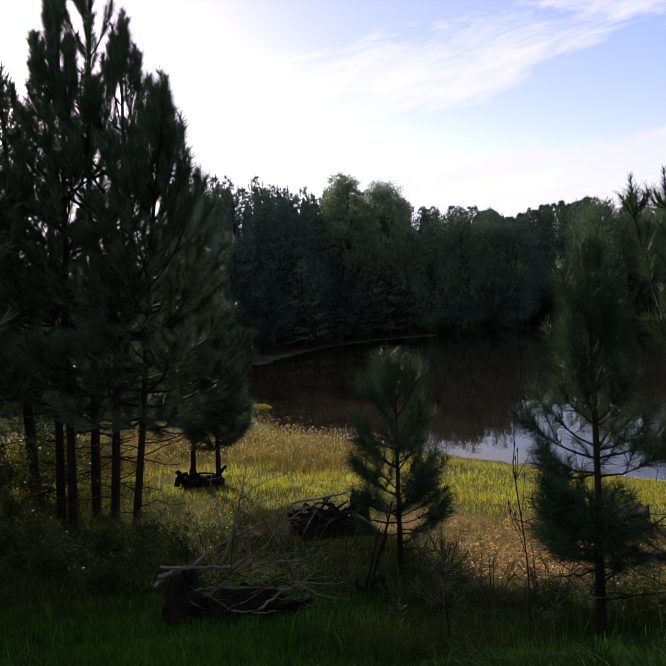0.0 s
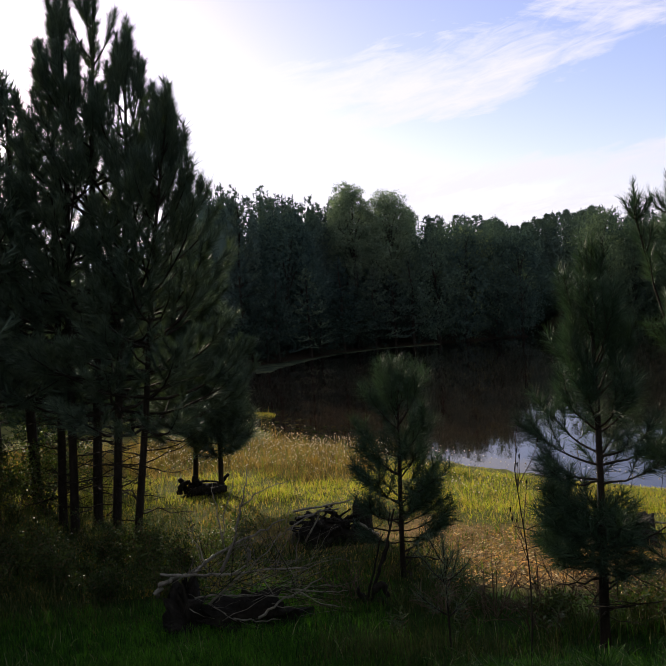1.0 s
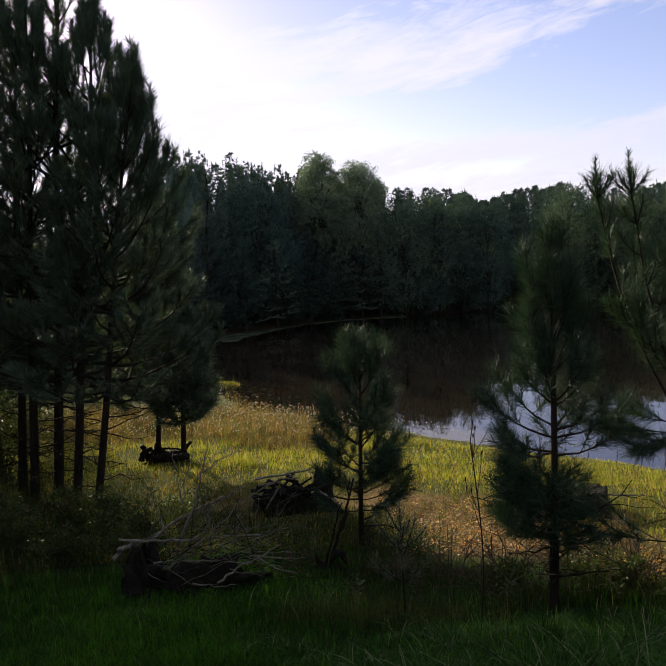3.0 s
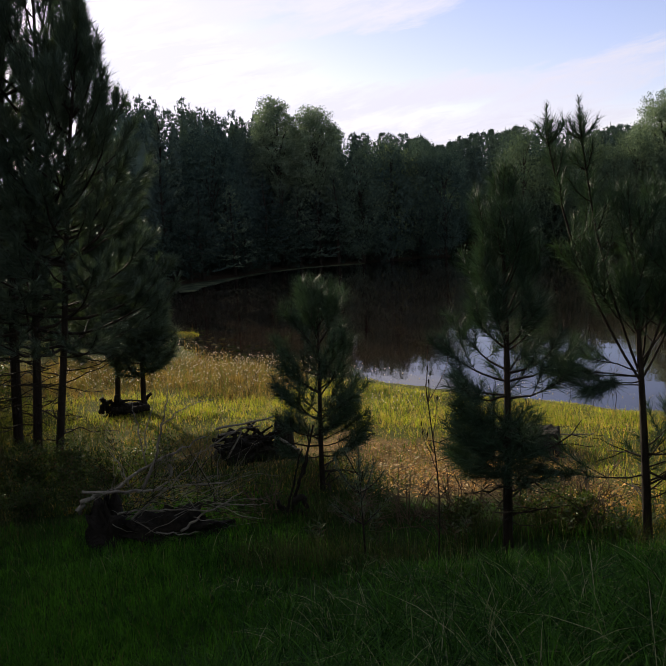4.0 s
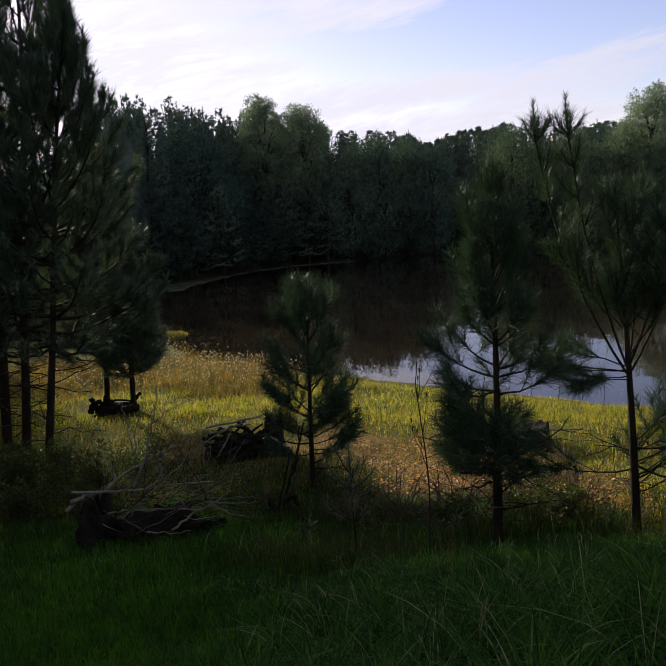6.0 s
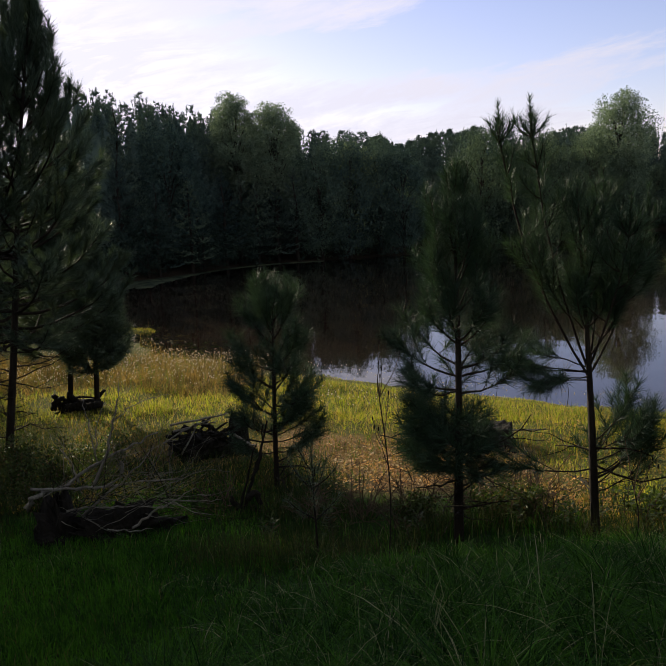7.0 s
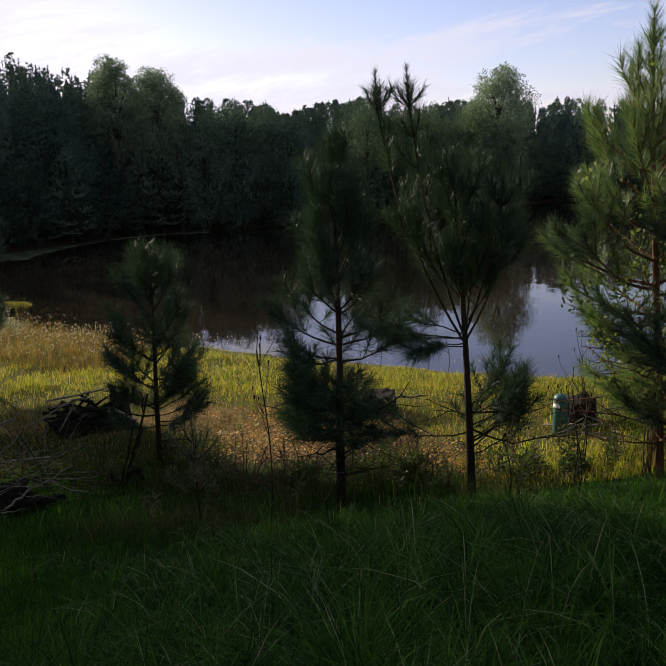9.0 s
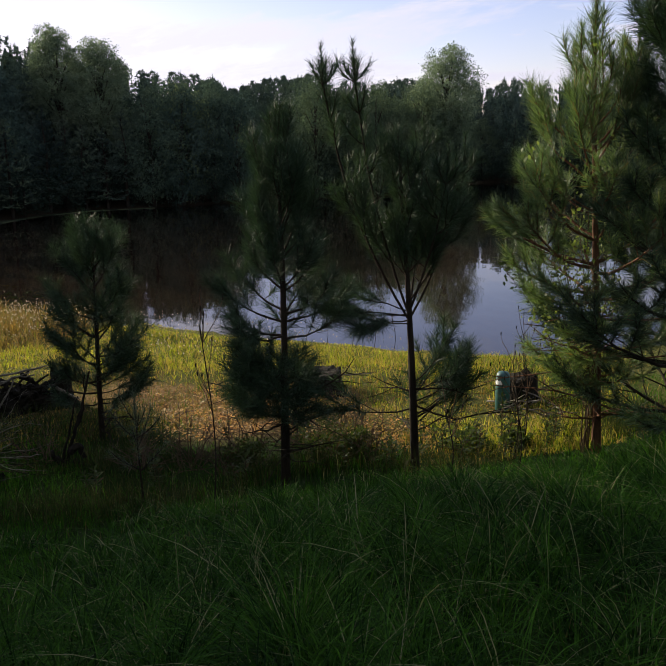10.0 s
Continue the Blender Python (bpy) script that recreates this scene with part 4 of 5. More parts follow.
def build_grass():
    rng = np.random.default_rng(71)
    n = 120000
    y = 1.1 + 6.8 * rng.random(n) ** 1.15
    x = y * rng.uniform(-0.5, 0.72, n)
    keep = ((x < tall_edge(y) + 0.35 * rng.random(n)) | (rng.random(n) < 0.4)) & (y < 7.9 + 0.3 * x) & ((x < 0.3) | (y < 4.9))
    x, y = x[keep], y[keep]
    h = 0.07 + 0.07 * patchy(x, y, 2.1, 1.7, 3) * rng.random(len(x)) + 0.012 * np.clip(y - 3.5, 0, 3)
    v = blades(rng, x, y, h, 0.004 + 0.003 * rng.random(len(x)), rng.uniform(0.1, 0.9, len(x)))
    tagged(new("lawn_grass", np_mesh("lawn_grass", *v, M_LAWN)), "short green lawn grass in shade", "grass", kind="stuff")

    # the same lawn round and behind the viewer
    n = 60000
    x, y = rng.uniform(-7, 7, n), rng.uniform(-3, 7.5, n)
    keep = (x < -0.47 * y) | (x > 0.72 * y) | (y < 1.2)
    x, y = x[keep], y[keep]
    v = blades(rng, x, y, rng.uniform(0.06, 0.14, len(x)), rng.uniform(0.006, 0.010, len(x)), rng.uniform(0.1, 0.9, len(x)), 1)
    tagged(new("lawn_grass", np_mesh("lawn_grass", *v, M_LAWN)), "short green lawn grass in shade", "grass", kind="stuff")

    # long arching grass in tussocks where the mower stops
    xs, ys, az, ln, wd, le = [], [], [], [], [], []
    for k in range(720):
        cy = 1.5 + 3.9 * rng.random() ** 1.1
        cx = tall_edge(cy) + rng.random() * (0.95 * cy + 1.8 - tall_edge(cy))
        if cx > 2.9 and cy > 4.6:
            continue
        m = int(rng.uniform(32, 62))
        big = min(0.43, max(0.12, 0.5 - 0.17 * (cy - 2.6))) * rng.uniform(0.7, 1.1) * (0.8 if cx < 0.5 else 1.0)
        a = rng.uniform(0, 2 * np.pi, m)
        r = 0.07 * np.sqrt(rng.random(m))
        xs.append(cx + r * np.cos(a)); ys.append(cy + r * np.sin(a)); az.append(a + rng.normal(size=m) * 0.5)
        ln.append(big * rng.uniform(0.55, 1.15, m)); wd.append(rng.uniform(0.0028, 0.0078, m)); le.append(rng.uniform(0.3, 1.4, m))
    v = blades(rng, *[np.concatenate(q) for q in (xs, ys, ln, wd, le)], segs=4, az=np.concatenate(az))
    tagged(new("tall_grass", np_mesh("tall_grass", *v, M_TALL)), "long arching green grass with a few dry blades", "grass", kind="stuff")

    # seeding stalks that arch over it
    n = 90
    y = 2.5 + 2.4 * rng.random(n)
    x = tall_edge(y) + rng.random(n) * (0.95 * y + 1.4 - tall_edge(y))
    v = blades(rng, x, y, rng.uniform(0.3, 0.52, n) * np.clip(1.5 - 0.2 * y, 0.5, 1), rng.uniform(0.003, 0.006, n), rng.uniform(1.1, 1.8, n), 8)
    tagged(new("seeding_grass", np_mesh("seeding_grass", *v, M_PALE)), "pale seeding grass stalks arching over green grass", "grass", kind="stuff")

    # rough grass and weeds on the lower bank
    n = 26000
    x, y = rng.uniform(-4.5, 6.0, n), rng.uniform(5.0, 9.4, n)
    keep = (rng.random(n) < 0.25 + 0.9 * patchy(x, y, 1.5, 2.0, 5)) & ((x < 2.7) | (x > 4.7)) & (((x - 1.7) / 1.1) ** 2 + ((y - 8.2) / 1.35) ** 2 > 1.0)
    x, y = x[keep], y[keep]
    v = blades(rng, x, y, rng.uniform(0.05, 0.14, len(x)) * (1 + 1.3 * (np.abs(y - 5.8) < 0.6) * patchy(x, y, 2.6, 3.1, 8)), rng.uniform(0.004, 0.007, len(x)), rng.uniform(0.1, 0.9, len(x)), 3)
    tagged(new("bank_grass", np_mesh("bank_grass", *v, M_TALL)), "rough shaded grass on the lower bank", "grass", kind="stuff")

    # dead weeds and undergrowth below the stand, dark to carry its shade
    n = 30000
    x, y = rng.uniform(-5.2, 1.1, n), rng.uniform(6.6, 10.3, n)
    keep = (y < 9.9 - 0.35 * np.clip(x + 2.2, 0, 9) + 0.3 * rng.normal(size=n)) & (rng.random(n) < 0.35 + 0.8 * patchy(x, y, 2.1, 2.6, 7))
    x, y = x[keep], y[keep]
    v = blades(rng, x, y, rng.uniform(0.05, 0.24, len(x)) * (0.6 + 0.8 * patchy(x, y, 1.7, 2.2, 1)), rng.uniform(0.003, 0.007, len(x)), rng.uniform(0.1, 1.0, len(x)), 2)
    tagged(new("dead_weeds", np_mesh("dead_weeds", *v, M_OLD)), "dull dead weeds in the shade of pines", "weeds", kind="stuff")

    # knee-high brown weeds where the bank meets the lawn, and low growth between the trunks of the stand
    n = 26000
    x, y = rng.uniform(-0.4, 5.6, n), rng.uniform(4.9, 6.9, n)
    edge = (x > 2.5) & (x < 3.4) & (y < 5.8) & (rng.random(n) < 0.7)
    keep = (rng.random(n) < 1.6 * patchy(x, y, 2.9, 3.7, 6) - 0.45) & ((x < 2.7 - 0.3 * (y - 5.5)) | (x > 4.5) | (y < 5.75)) | edge
    # growth between the trunks, its dark colour standing in for shade there
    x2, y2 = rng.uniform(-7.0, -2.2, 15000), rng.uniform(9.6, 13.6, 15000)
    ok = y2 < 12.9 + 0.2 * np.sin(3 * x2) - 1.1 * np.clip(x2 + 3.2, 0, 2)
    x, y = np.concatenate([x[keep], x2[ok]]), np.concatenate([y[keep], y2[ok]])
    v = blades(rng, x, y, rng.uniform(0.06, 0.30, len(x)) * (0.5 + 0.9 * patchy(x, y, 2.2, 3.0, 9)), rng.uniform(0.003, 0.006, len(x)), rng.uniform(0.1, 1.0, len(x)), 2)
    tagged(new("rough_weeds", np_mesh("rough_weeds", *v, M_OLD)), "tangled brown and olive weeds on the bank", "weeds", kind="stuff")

    # the marsh between bank and water
    m = 11500                                      # tussocks, a score of blades each
    per = 20
    cy = np.where(rng.random(m) < 0.08, rng.uniform(18, 23, m), rng.uniform(4.6, 18, m))
    cx = cy * rng.uniform(-0.5, 0.85, m)
    size = np.repeat(rng.uniform(0.45, 1.35, m), per)
    spread = np.repeat(rng.uniform(0.05, 0.24, m), per)
    n = m * per
    x, y = np.repeat(cx, per) + spread * rng.normal(size=n), np.repeat(cy, per) + spread * rng.normal(size=n)
    ys = near_shore(x)
    keep = (y < ys + 0.1) & ((y > 7.6) | ((x > 2.6) & (y > 5.1 - 0.2 * (x - 2.8))))
    keep &= ~((np.abs(x - 4.35) < 0.3) & (y > 6.2) & (y < 7.1) & (rng.random(n) < 0.8))
    x, y, ys, size = x[keep], y[keep], ys[keep], size[keep]
    rim = np.interp(x, [-5, -3, -1, 0.4, 1.5, 3.3, 5], [12.2, 11.9, 11.0, 10.9, 10.3, 9.7, 8.8])       # where dry straw gives way to green
    back = np.interp(x, [-5, -1.4, 0.1, 0.7, 1.2], [14.4, 13.8, 13.4, 14.2, 30])                       # where green gives way to reeds
    soil = ((x - 1.7) / 1.0) ** 2 + ((y - 8.4) / 1.25) ** 2 < 1.0 + 0.25 * np.sin(5 * x + 3 * y)            # bare leaf litter
    soil |= ((x - 2.75) / 0.65) ** 2 + ((y - 6.9) / 0.8) ** 2 < 1.0 + 0.25 * np.sin(6 * x + 4 * y)
    g = patchy(x, y, 0.9, 1.6, 2) + 0.25 * rng.normal(size=len(x))
    wob = 0.25 * np.sin(2.3 * x) + 0.7 * (g - 0.5)
    reed = (y > back + wob) & (y < 19.2)
    green = ((y > rim + wob) | ((x > 3.25) & (g > 0.3))) & ~reed | (y > 19.2)
    bare = soil & (rng.random(len(x)) < 0.35)
    green &= ~soil
    straw = ~green & ~reed & ~bare
    low = np.where((x > 0.6) & (y < 19), np.clip((ys - y) / 2.0, 0.3, 1.0), 1.0)      # shorter at the waterline
    for name, mask, share, lo, hi, mat, label in (
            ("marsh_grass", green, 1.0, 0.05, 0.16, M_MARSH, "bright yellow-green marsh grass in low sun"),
            ("dry_grass", straw, 0.75, 0.03, 0.13, M_STRAW, "dry golden grass at the marsh edge"),
            ("reeds", reed, 0.8, 0.16, 0.36, M_REED, "brown dying reeds along the waterline")):
        k = mask & (rng.random(len(x)) < share)
        m = int(k.sum())
        v = blades(rng, x[k], y[k], rng.uniform(lo, hi, m) * (0.55 + 0.8 * patchy(x[k], y[k], 2.3, 2.9, 4)) * size[k] * low[k] * np.where(y[k] > 18.6, 0.3, 1.0), rng.uniform(0.005, 0.010, m), rng.uniform(0.1, 1.1, m), 2)
        tagged(new(name, np_mesh(name, *v, mat)), label, "grass", kind="stuff")

    # short bright grass on the tongue of land
    n = 2600
    x = rng.uniform(-4.2, -1.95, n)
    y = 22.9 - 0.5 * (x + 2) + rng.normal(size=n) * 0.2
    v = blades(rng, x, y, rng.uniform(0.03, 0.1, n), rng.uniform(0.005, 0.010, n), rng.uniform(0.1, 0.8, n), 2)
    tagged(new("spit_grass", np_mesh("spit_grass", *v, M_MARSH)), "short bright grass on a tongue of land in the pond", "grass", kind="stuff")

    # pale seed heads over the reeds, fewer over the grass
    tx, ty, th = [], [], []
    while len(tx) < 1700:
        cx, cy = rng.uniform(-4.0, 6.0), rng.uniform(10.5, 19.5)
        s = float(near_shore(cx))
        p = (1.0 if cy > 13.6 + 0.2 * math.sin(3 * cx) else 0.0) if cx < 0.9 else 0.22
        if cy < s and rng.random() < p:
            tx.append(cx); ty.append(cy); th.append(rng.uniform(0.18, 0.36))
    tx, ty, th = map(np.array, (tx, ty, th))
    base = np.array([[1, 0, 0], [-1, 0, 0], [0, 1, 0], [0, -1, 0], [0, 0, 1.3], [0, 0, -1.3]])
    fac = np.array([[0, 2, 4], [2, 1, 4], [1, 3, 4], [3, 0, 4], [2, 0, 5], [1, 2, 5], [3, 1, 5], [0, 3, 5]])
    c = np.stack([tx, ty, land(tx, ty) + th], -1)
    v = c[:, None] + base[None] * rng.uniform(0.006, 0.0125, len(tx))[:, None, None]
    f = (np.arange(len(tx))[:, None, None] * 6 + fac[None]).reshape(-1, 3)
    tagged(new("seed_heads", np_mesh("seed_heads", v.reshape(-1, 3), f, M_FLUFF)), "pale fluffy seed heads among the reeds", "seed heads", kind="stuff")

    # fallen leaves on the bare ground of the bank
    n = 60000
    x, y = rng.uniform(-3.4, 4.6, n), rng.uniform(5.6, 10.4, n)
    p = 0.9 * np.clip(1.25 - ((x - 1.7) / 1.0) ** 2 - ((y - 8.4) / 1.25) ** 2, 0, 1) + 0.8 * np.clip(1.25 - ((x - 2.75) / 0.75) ** 2 - ((y - 6.6) / 0.9) ** 2, 0, 1)
    p += 0.6 * patchy(x, y, 1.9, 2.3, 11) - 0.25 - 0.6 * np.clip(0.9 - x, 0, 1.6) - 1.2 * np.clip(7.3 - 0.7 * np.clip(x - 1.2, 0, 2) - y, 0, 1.5) - 0.45 * np.clip(y - 9.3, 0, 2)
    keep = rng.random(n) < p
    x, y = x[keep], y[keep]
    n = len(x)
    c = np.stack([x, y, land(x, y) + rng.uniform(0.004, 0.03, n)], -1)
    a = rng.uniform(0, 2 * np.pi, n)
    u = np.stack([np.cos(a), np.sin(a), rng.uniform(-0.5, 0.5, n)], -1)
    w = np.stack([-np.sin(a), np.cos(a), rng.uniform(-0.5, 0.5, n)], -1)
    s = rng.uniform(0.008, 0.024, n)[:, None]
    lift = np.array([0, 0, 1]) * s * rng.uniform(-0.3, 0.5, (n, 1))
    v = np.stack([c - u * s + lift, c - w * s * 0.55, c + u * s + lift, c + w * s * 0.55], 1).reshape(-1, 3)
    tagged(new("leaf_litter", np_mesh("leaf_litter", v, np.arange(4 * n).reshape(-1, 4), M_LITTER)), "reddish-brown fallen leaves scattered on the bank", "leaves", kind="stuff")


build_grass()


def build_flotsam():
    """Broken reed stems lying on the shallow water, and dead stems standing in it."""
    rng = np.random.default_rng(72)
    n = 200
    x = rng.uniform(-2.4, 0.4, n)
    y = near_shore(x) + 0.1 + 3.5 * rng.random(n) ** 1.8
    a = rng.uniform(-1.3, 1.3, n)
    d = np.stack([np.cos(a), np.sin(a), np.zeros(n)], -1) * rng.uniform(0.02, 0.11, n)[:, None]
    w = np.stack([-np.sin(a), np.cos(a), np.zeros(n)], -1) * rng.uniform(0.002, 0.006, n)[:, None]
    c = np.stack([x, y, np.full(n, WATER + 0.006)], -1)
    up = np.array([0, 0, 0.012])
    v = np.stack([c - d - w, c + d - w, c + d + w, c - d + w, c - d + up, c + d + up], 1)
    f = np.array([(0, 1, 5, 4), (2, 3, 4, 5)])
    f = (np.arange(n)[:, None, None] * 6 + f[None]).reshape(-1, 4)
    tagged(new("floating_reeds", np_mesh("floating_reeds", v.reshape(-1, 3), f, M_OLD)), "broken reed stems floating on shallow brown water", "reeds", kind="stuff")
    n = 500
    x = rng.uniform(-2.2, 1.0, n)
    y = near_shore(x) + 2.2 * rng.random(n) ** 1.8
    v = blades(rng, x, y, rng.uniform(0.2, 0.45, n), rng.uniform(0.004, 0.008, n), rng.uniform(0.05, 0.7, n), 2)
    tagged(new("standing_reeds", np_mesh("standing_reeds", *v, M_REED)), "sparse dead reeds standing in shallow water", "reeds", kind="stuff")


build_flotsam()


# ---- dead wood, stumps and loose things ----
def stick(points, r0, r1, rng, sides=6, wob=0.006):
    """A crooked stick through a few points."""
    p = np.array(points, dtype=float)
    t = np.linspace(0, len(p) - 1, 4 * (len(p) - 1) + 1)
    q = np.stack([np.interp(t, np.arange(len(p)), p[:, k]) for k in range(3)], -1)
    q[1:-1] = (q[:-2] + q[1:-1] * 2 + q[2:]) / 4 + rng.normal(size=q[1:-1].shape) * wob
    return tube(q, np.linspace(r0, r1, len(q)), sides, True, 0.06, rng)


def lump(rng, radius, squash, rings=9, sides=14, rough=0.12, flat_top=None):
    """A rough rounded mass, standing on z = 0."""
    v, f = [], []
    for i in range(rings + 1):
        a = math.pi / 2 * i / rings
        for j in range(sides):
            b = 2 * math.pi * j / sides
            k = 1 + rough * (math.sin(3 * b + i) + 0.7 * math.sin(5 * b - 2 * i)) * 0.6 + rng.normal() * rough * 0.5
            x, y, z = radius * math.cos(a) * math.cos(b) * k, radius * math.cos(a) * math.sin(b) * k, squash * math.sin(a) * k
            if flat_top is not None:
                z = min(z, flat_top * (1 + 0.03 * rng.normal()))
            v.append((x, y, z - 0.06 * (i == 0)))
    for i in range(rings):
        for j in range(sides):
            f.append((i * sides + j, i * sides + (j + 1) % sides, (i + 1) * sides + (j + 1) % sides, (i + 1) * sides + j))
    return np.array(v), np.array(f)


def stump_shell(rng, r, h, flare=1.35, sides=22, tilt=0.0, ragged=0.04):
    """A sawn or broken stump with root flare and a top face."""
    zs = [-0.08, 0.0, 0.12 * h, 0.4 * h, 0.8 * h, 0.97 * h, h]
    rs = [flare * 1.1, flare, 1.12, 1.0, 0.97, 0.96, 0.9]
    v, f = [], []
    rip = [1 + 0.10 * math.sin(5 * 2 * math.pi * j / sides) + rng.normal() * 0.04 for j in range(sides)]
    edge = [rng.normal() * ragged for j in range(sides)]
    for i, (z, k) in enumerate(zip(zs, rs)):
        for j in range(sides):
            a = 2 * math.pi * j / sides
            q = r * (k + (rip[j] - 1) * (1.6 if i < 3 else 0.8))
            v.append((q * math.cos(a), q * math.sin(a), z + (edge[j] + tilt * math.cos(a)) * (i >= 5)))
    n = len(zs)
    for i in range(n - 1):
        for j in range(sides):
            f.append((i * sides + j, i * sides + (j + 1) % sides, (i + 1) * sides + (j + 1) % sides, (i + 1) * sides + j))
    m = len(v)
    for j in range(sides):
        v.append((0.45 * r * math.cos(2 * math.pi * j / sides), 0.45 * r * math.sin(2 * math.pi * j / sides), h - 0.03 + 0.4 * edge[j]))
    for j in range(sides):
        f.append(((n - 1) * sides + j, (n - 1) * sides + (j + 1) % sides, m + (j + 1) % sides, m + j))
    v.append((0, 0, h - 0.035))
    for j in range(0, sides, 2):
        f.append((m + j, m + j + 1, m + (j + 2) % sides, len(v) - 1))
    return np.array(v), np.array(f)


def build_brush_pile():
    """A felled dead tree: grey limbs fanning out from its root end."""
    rng = np.random.default_rng(91)
    x0, y0 = -0.95, 6.6
    z0 = float(land(x0, y0))
    root = thing("brush_pile", "heap of weathered grey dead branches on the bank", "brush pile", (x0, y0, z0))

    def add(pts, r0, r1, dy=(0.0, 0.0), mat=M_DEAD):
        n = len(pts)
        p = [(x - x0, dy[0] + (dy[1] - dy[0]) * i / (n - 1), z - z0) for i, (x, z) in enumerate(pts)]
        part("branch", np_mesh("branch", *stick(p, 0.52 * r0, 0.45 * r1, rng), mat, True), root)

    add([(-1.56, -0.60), (-1.28, -0.63), (-1.0, -0.65), (-0.76, -0.63), (-0.37, -0.64)], 0.026, 0.012, (-0.1, -0.05))
    add([(-1.34, -0.66), (-1.14, -0.52), (-0.96, -0.45), (-0.74, -0.36), (-0.54, -0.28)], 0.032, 0.012, (0.0, 0.15))
    add([(-1.09, -0.66), (-0.96, -0.41), (-0.93, -0.26), (-0.89, -0.13), (-0.84, 0.02), (-0.82, 0.2)], 0.03, 0.006, (0.0, 0.1))
    add([(-0.89, -0.13), (-0.74, -0.03), (-0.58, 0.02), (-0.42, 0.03)], 0.013, 0.004, (0.08, 0.2))
    add([(-0.83, -0.42), (-0.82, -0.5), (-0.87, -0.58), (-1.0, -0.65)], 0.024, 0.018, (-0.12, -0.08))
    add([(-1.16, -0.83), (-1.01, -0.72), (-0.8, -0.58), (-0.66, -0.46), (-0.57, -0.35)], 0.02, 0.007, (-0.2, 0.0))
    add([(-1.27, -0.77), (-1.08, -0.76), (-0.81, -0.78), (-0.51, -0.81)], 0.018, 0.009, (-0.22, -0.2))
    add([(-0.77, -0.95), (-0.6, -0.86), (-0.42, -0.78), (-0.25, -0.71)], 0.022, 0.008, (-0.25, -0.1))
    add([(-0.45, -0.82), (-0.32, -0.91), (-0.13, -0.98)], 0.012, 0.005, (-0.1, -0.05))
    add([(-0.51, -0.79), (-0.21, -0.85), (-0.05, -0.87)], 0.012, 0.005, (-0.1, 0.0))
    add([(-1.22, -0.64), (-1.28, -0.47), (-1.37, -0.36)], 0.02, 0.006, (0.1, 0.2))
    add([(-1.06, -0.5), (-1.10, -0.21), (-1.13, -0.05), (-1.16, 0.08)], 0.014, 0.004, (0.15, 0.2))
    add([(-1.06, -0.45), (-1.04, -0.2), (-0.98, -0.02), (-0.95, 0.09)], 0.013, 0.004, (0.1, 0.2))
    add([(-0.96, -0.92), (-0.78, -0.95), (-0.61, -0.95)], 0.014, 0.007, (-0.3, -0.3))
    for k in range(180):                           # finer sticks through the heap
        x, z = rng.uniform(-1.45, -0.45), rng.uniform(-1.0, -0.6)
        a = rng.uniform(-0.55, 0.7) if rng.random() < 0.6 else rng.uniform(0.8, 2.4)
        ln = rng.uniform(0.3, 0.85)
        dy = rng.uniform(-0.3, 0.45)
        mid = (x + 0.5 * ln * math.cos(a) + rng.normal() * 0.05, z + 0.5 * ln * math.sin(a) + rng.normal() * 0.05)
        add([(x, z), mid, (x + ln * math.cos(a), z + ln * math.sin(a) * 0.85)], rng.uniform(0.003, 0.008), 0.002, (dy, dy + rng.uniform(-0.2, 0.2)), M_CHAR if k % 2 else M_DEAD)
    v, f = lump(rng, 0.2, 0.3, rough=0.4)
    v = v * [0.9, 1, 1] - [0.42, 0.0, 0.0]
    part("root_plate", np_mesh("root_plate", v, f, M_CHAR, True), root, "dark earthy root plate")
    # a low dark lump that fills the heap beneath the sticks
    v, f = lump(rng, 0.28, 0.2, rough=0.35)
    v[:, 0] += 0.06
    part("rotten_log", np_mesh("rotten_log", v * [1.5, 0.8, 1], f, M_CHAR, True), root, "dark mass filling the heap under the branches")
    part("root_stub", np_mesh("root_stub", *stick([(-0.64, -0.1, 0.3), (-0.58, -0.08, 0.4), (-0.48, -0.05, 0.42)], 0.024, 0.016, rng, 9, 0.02), M_DEAD, True), root, "pale broken root stub")


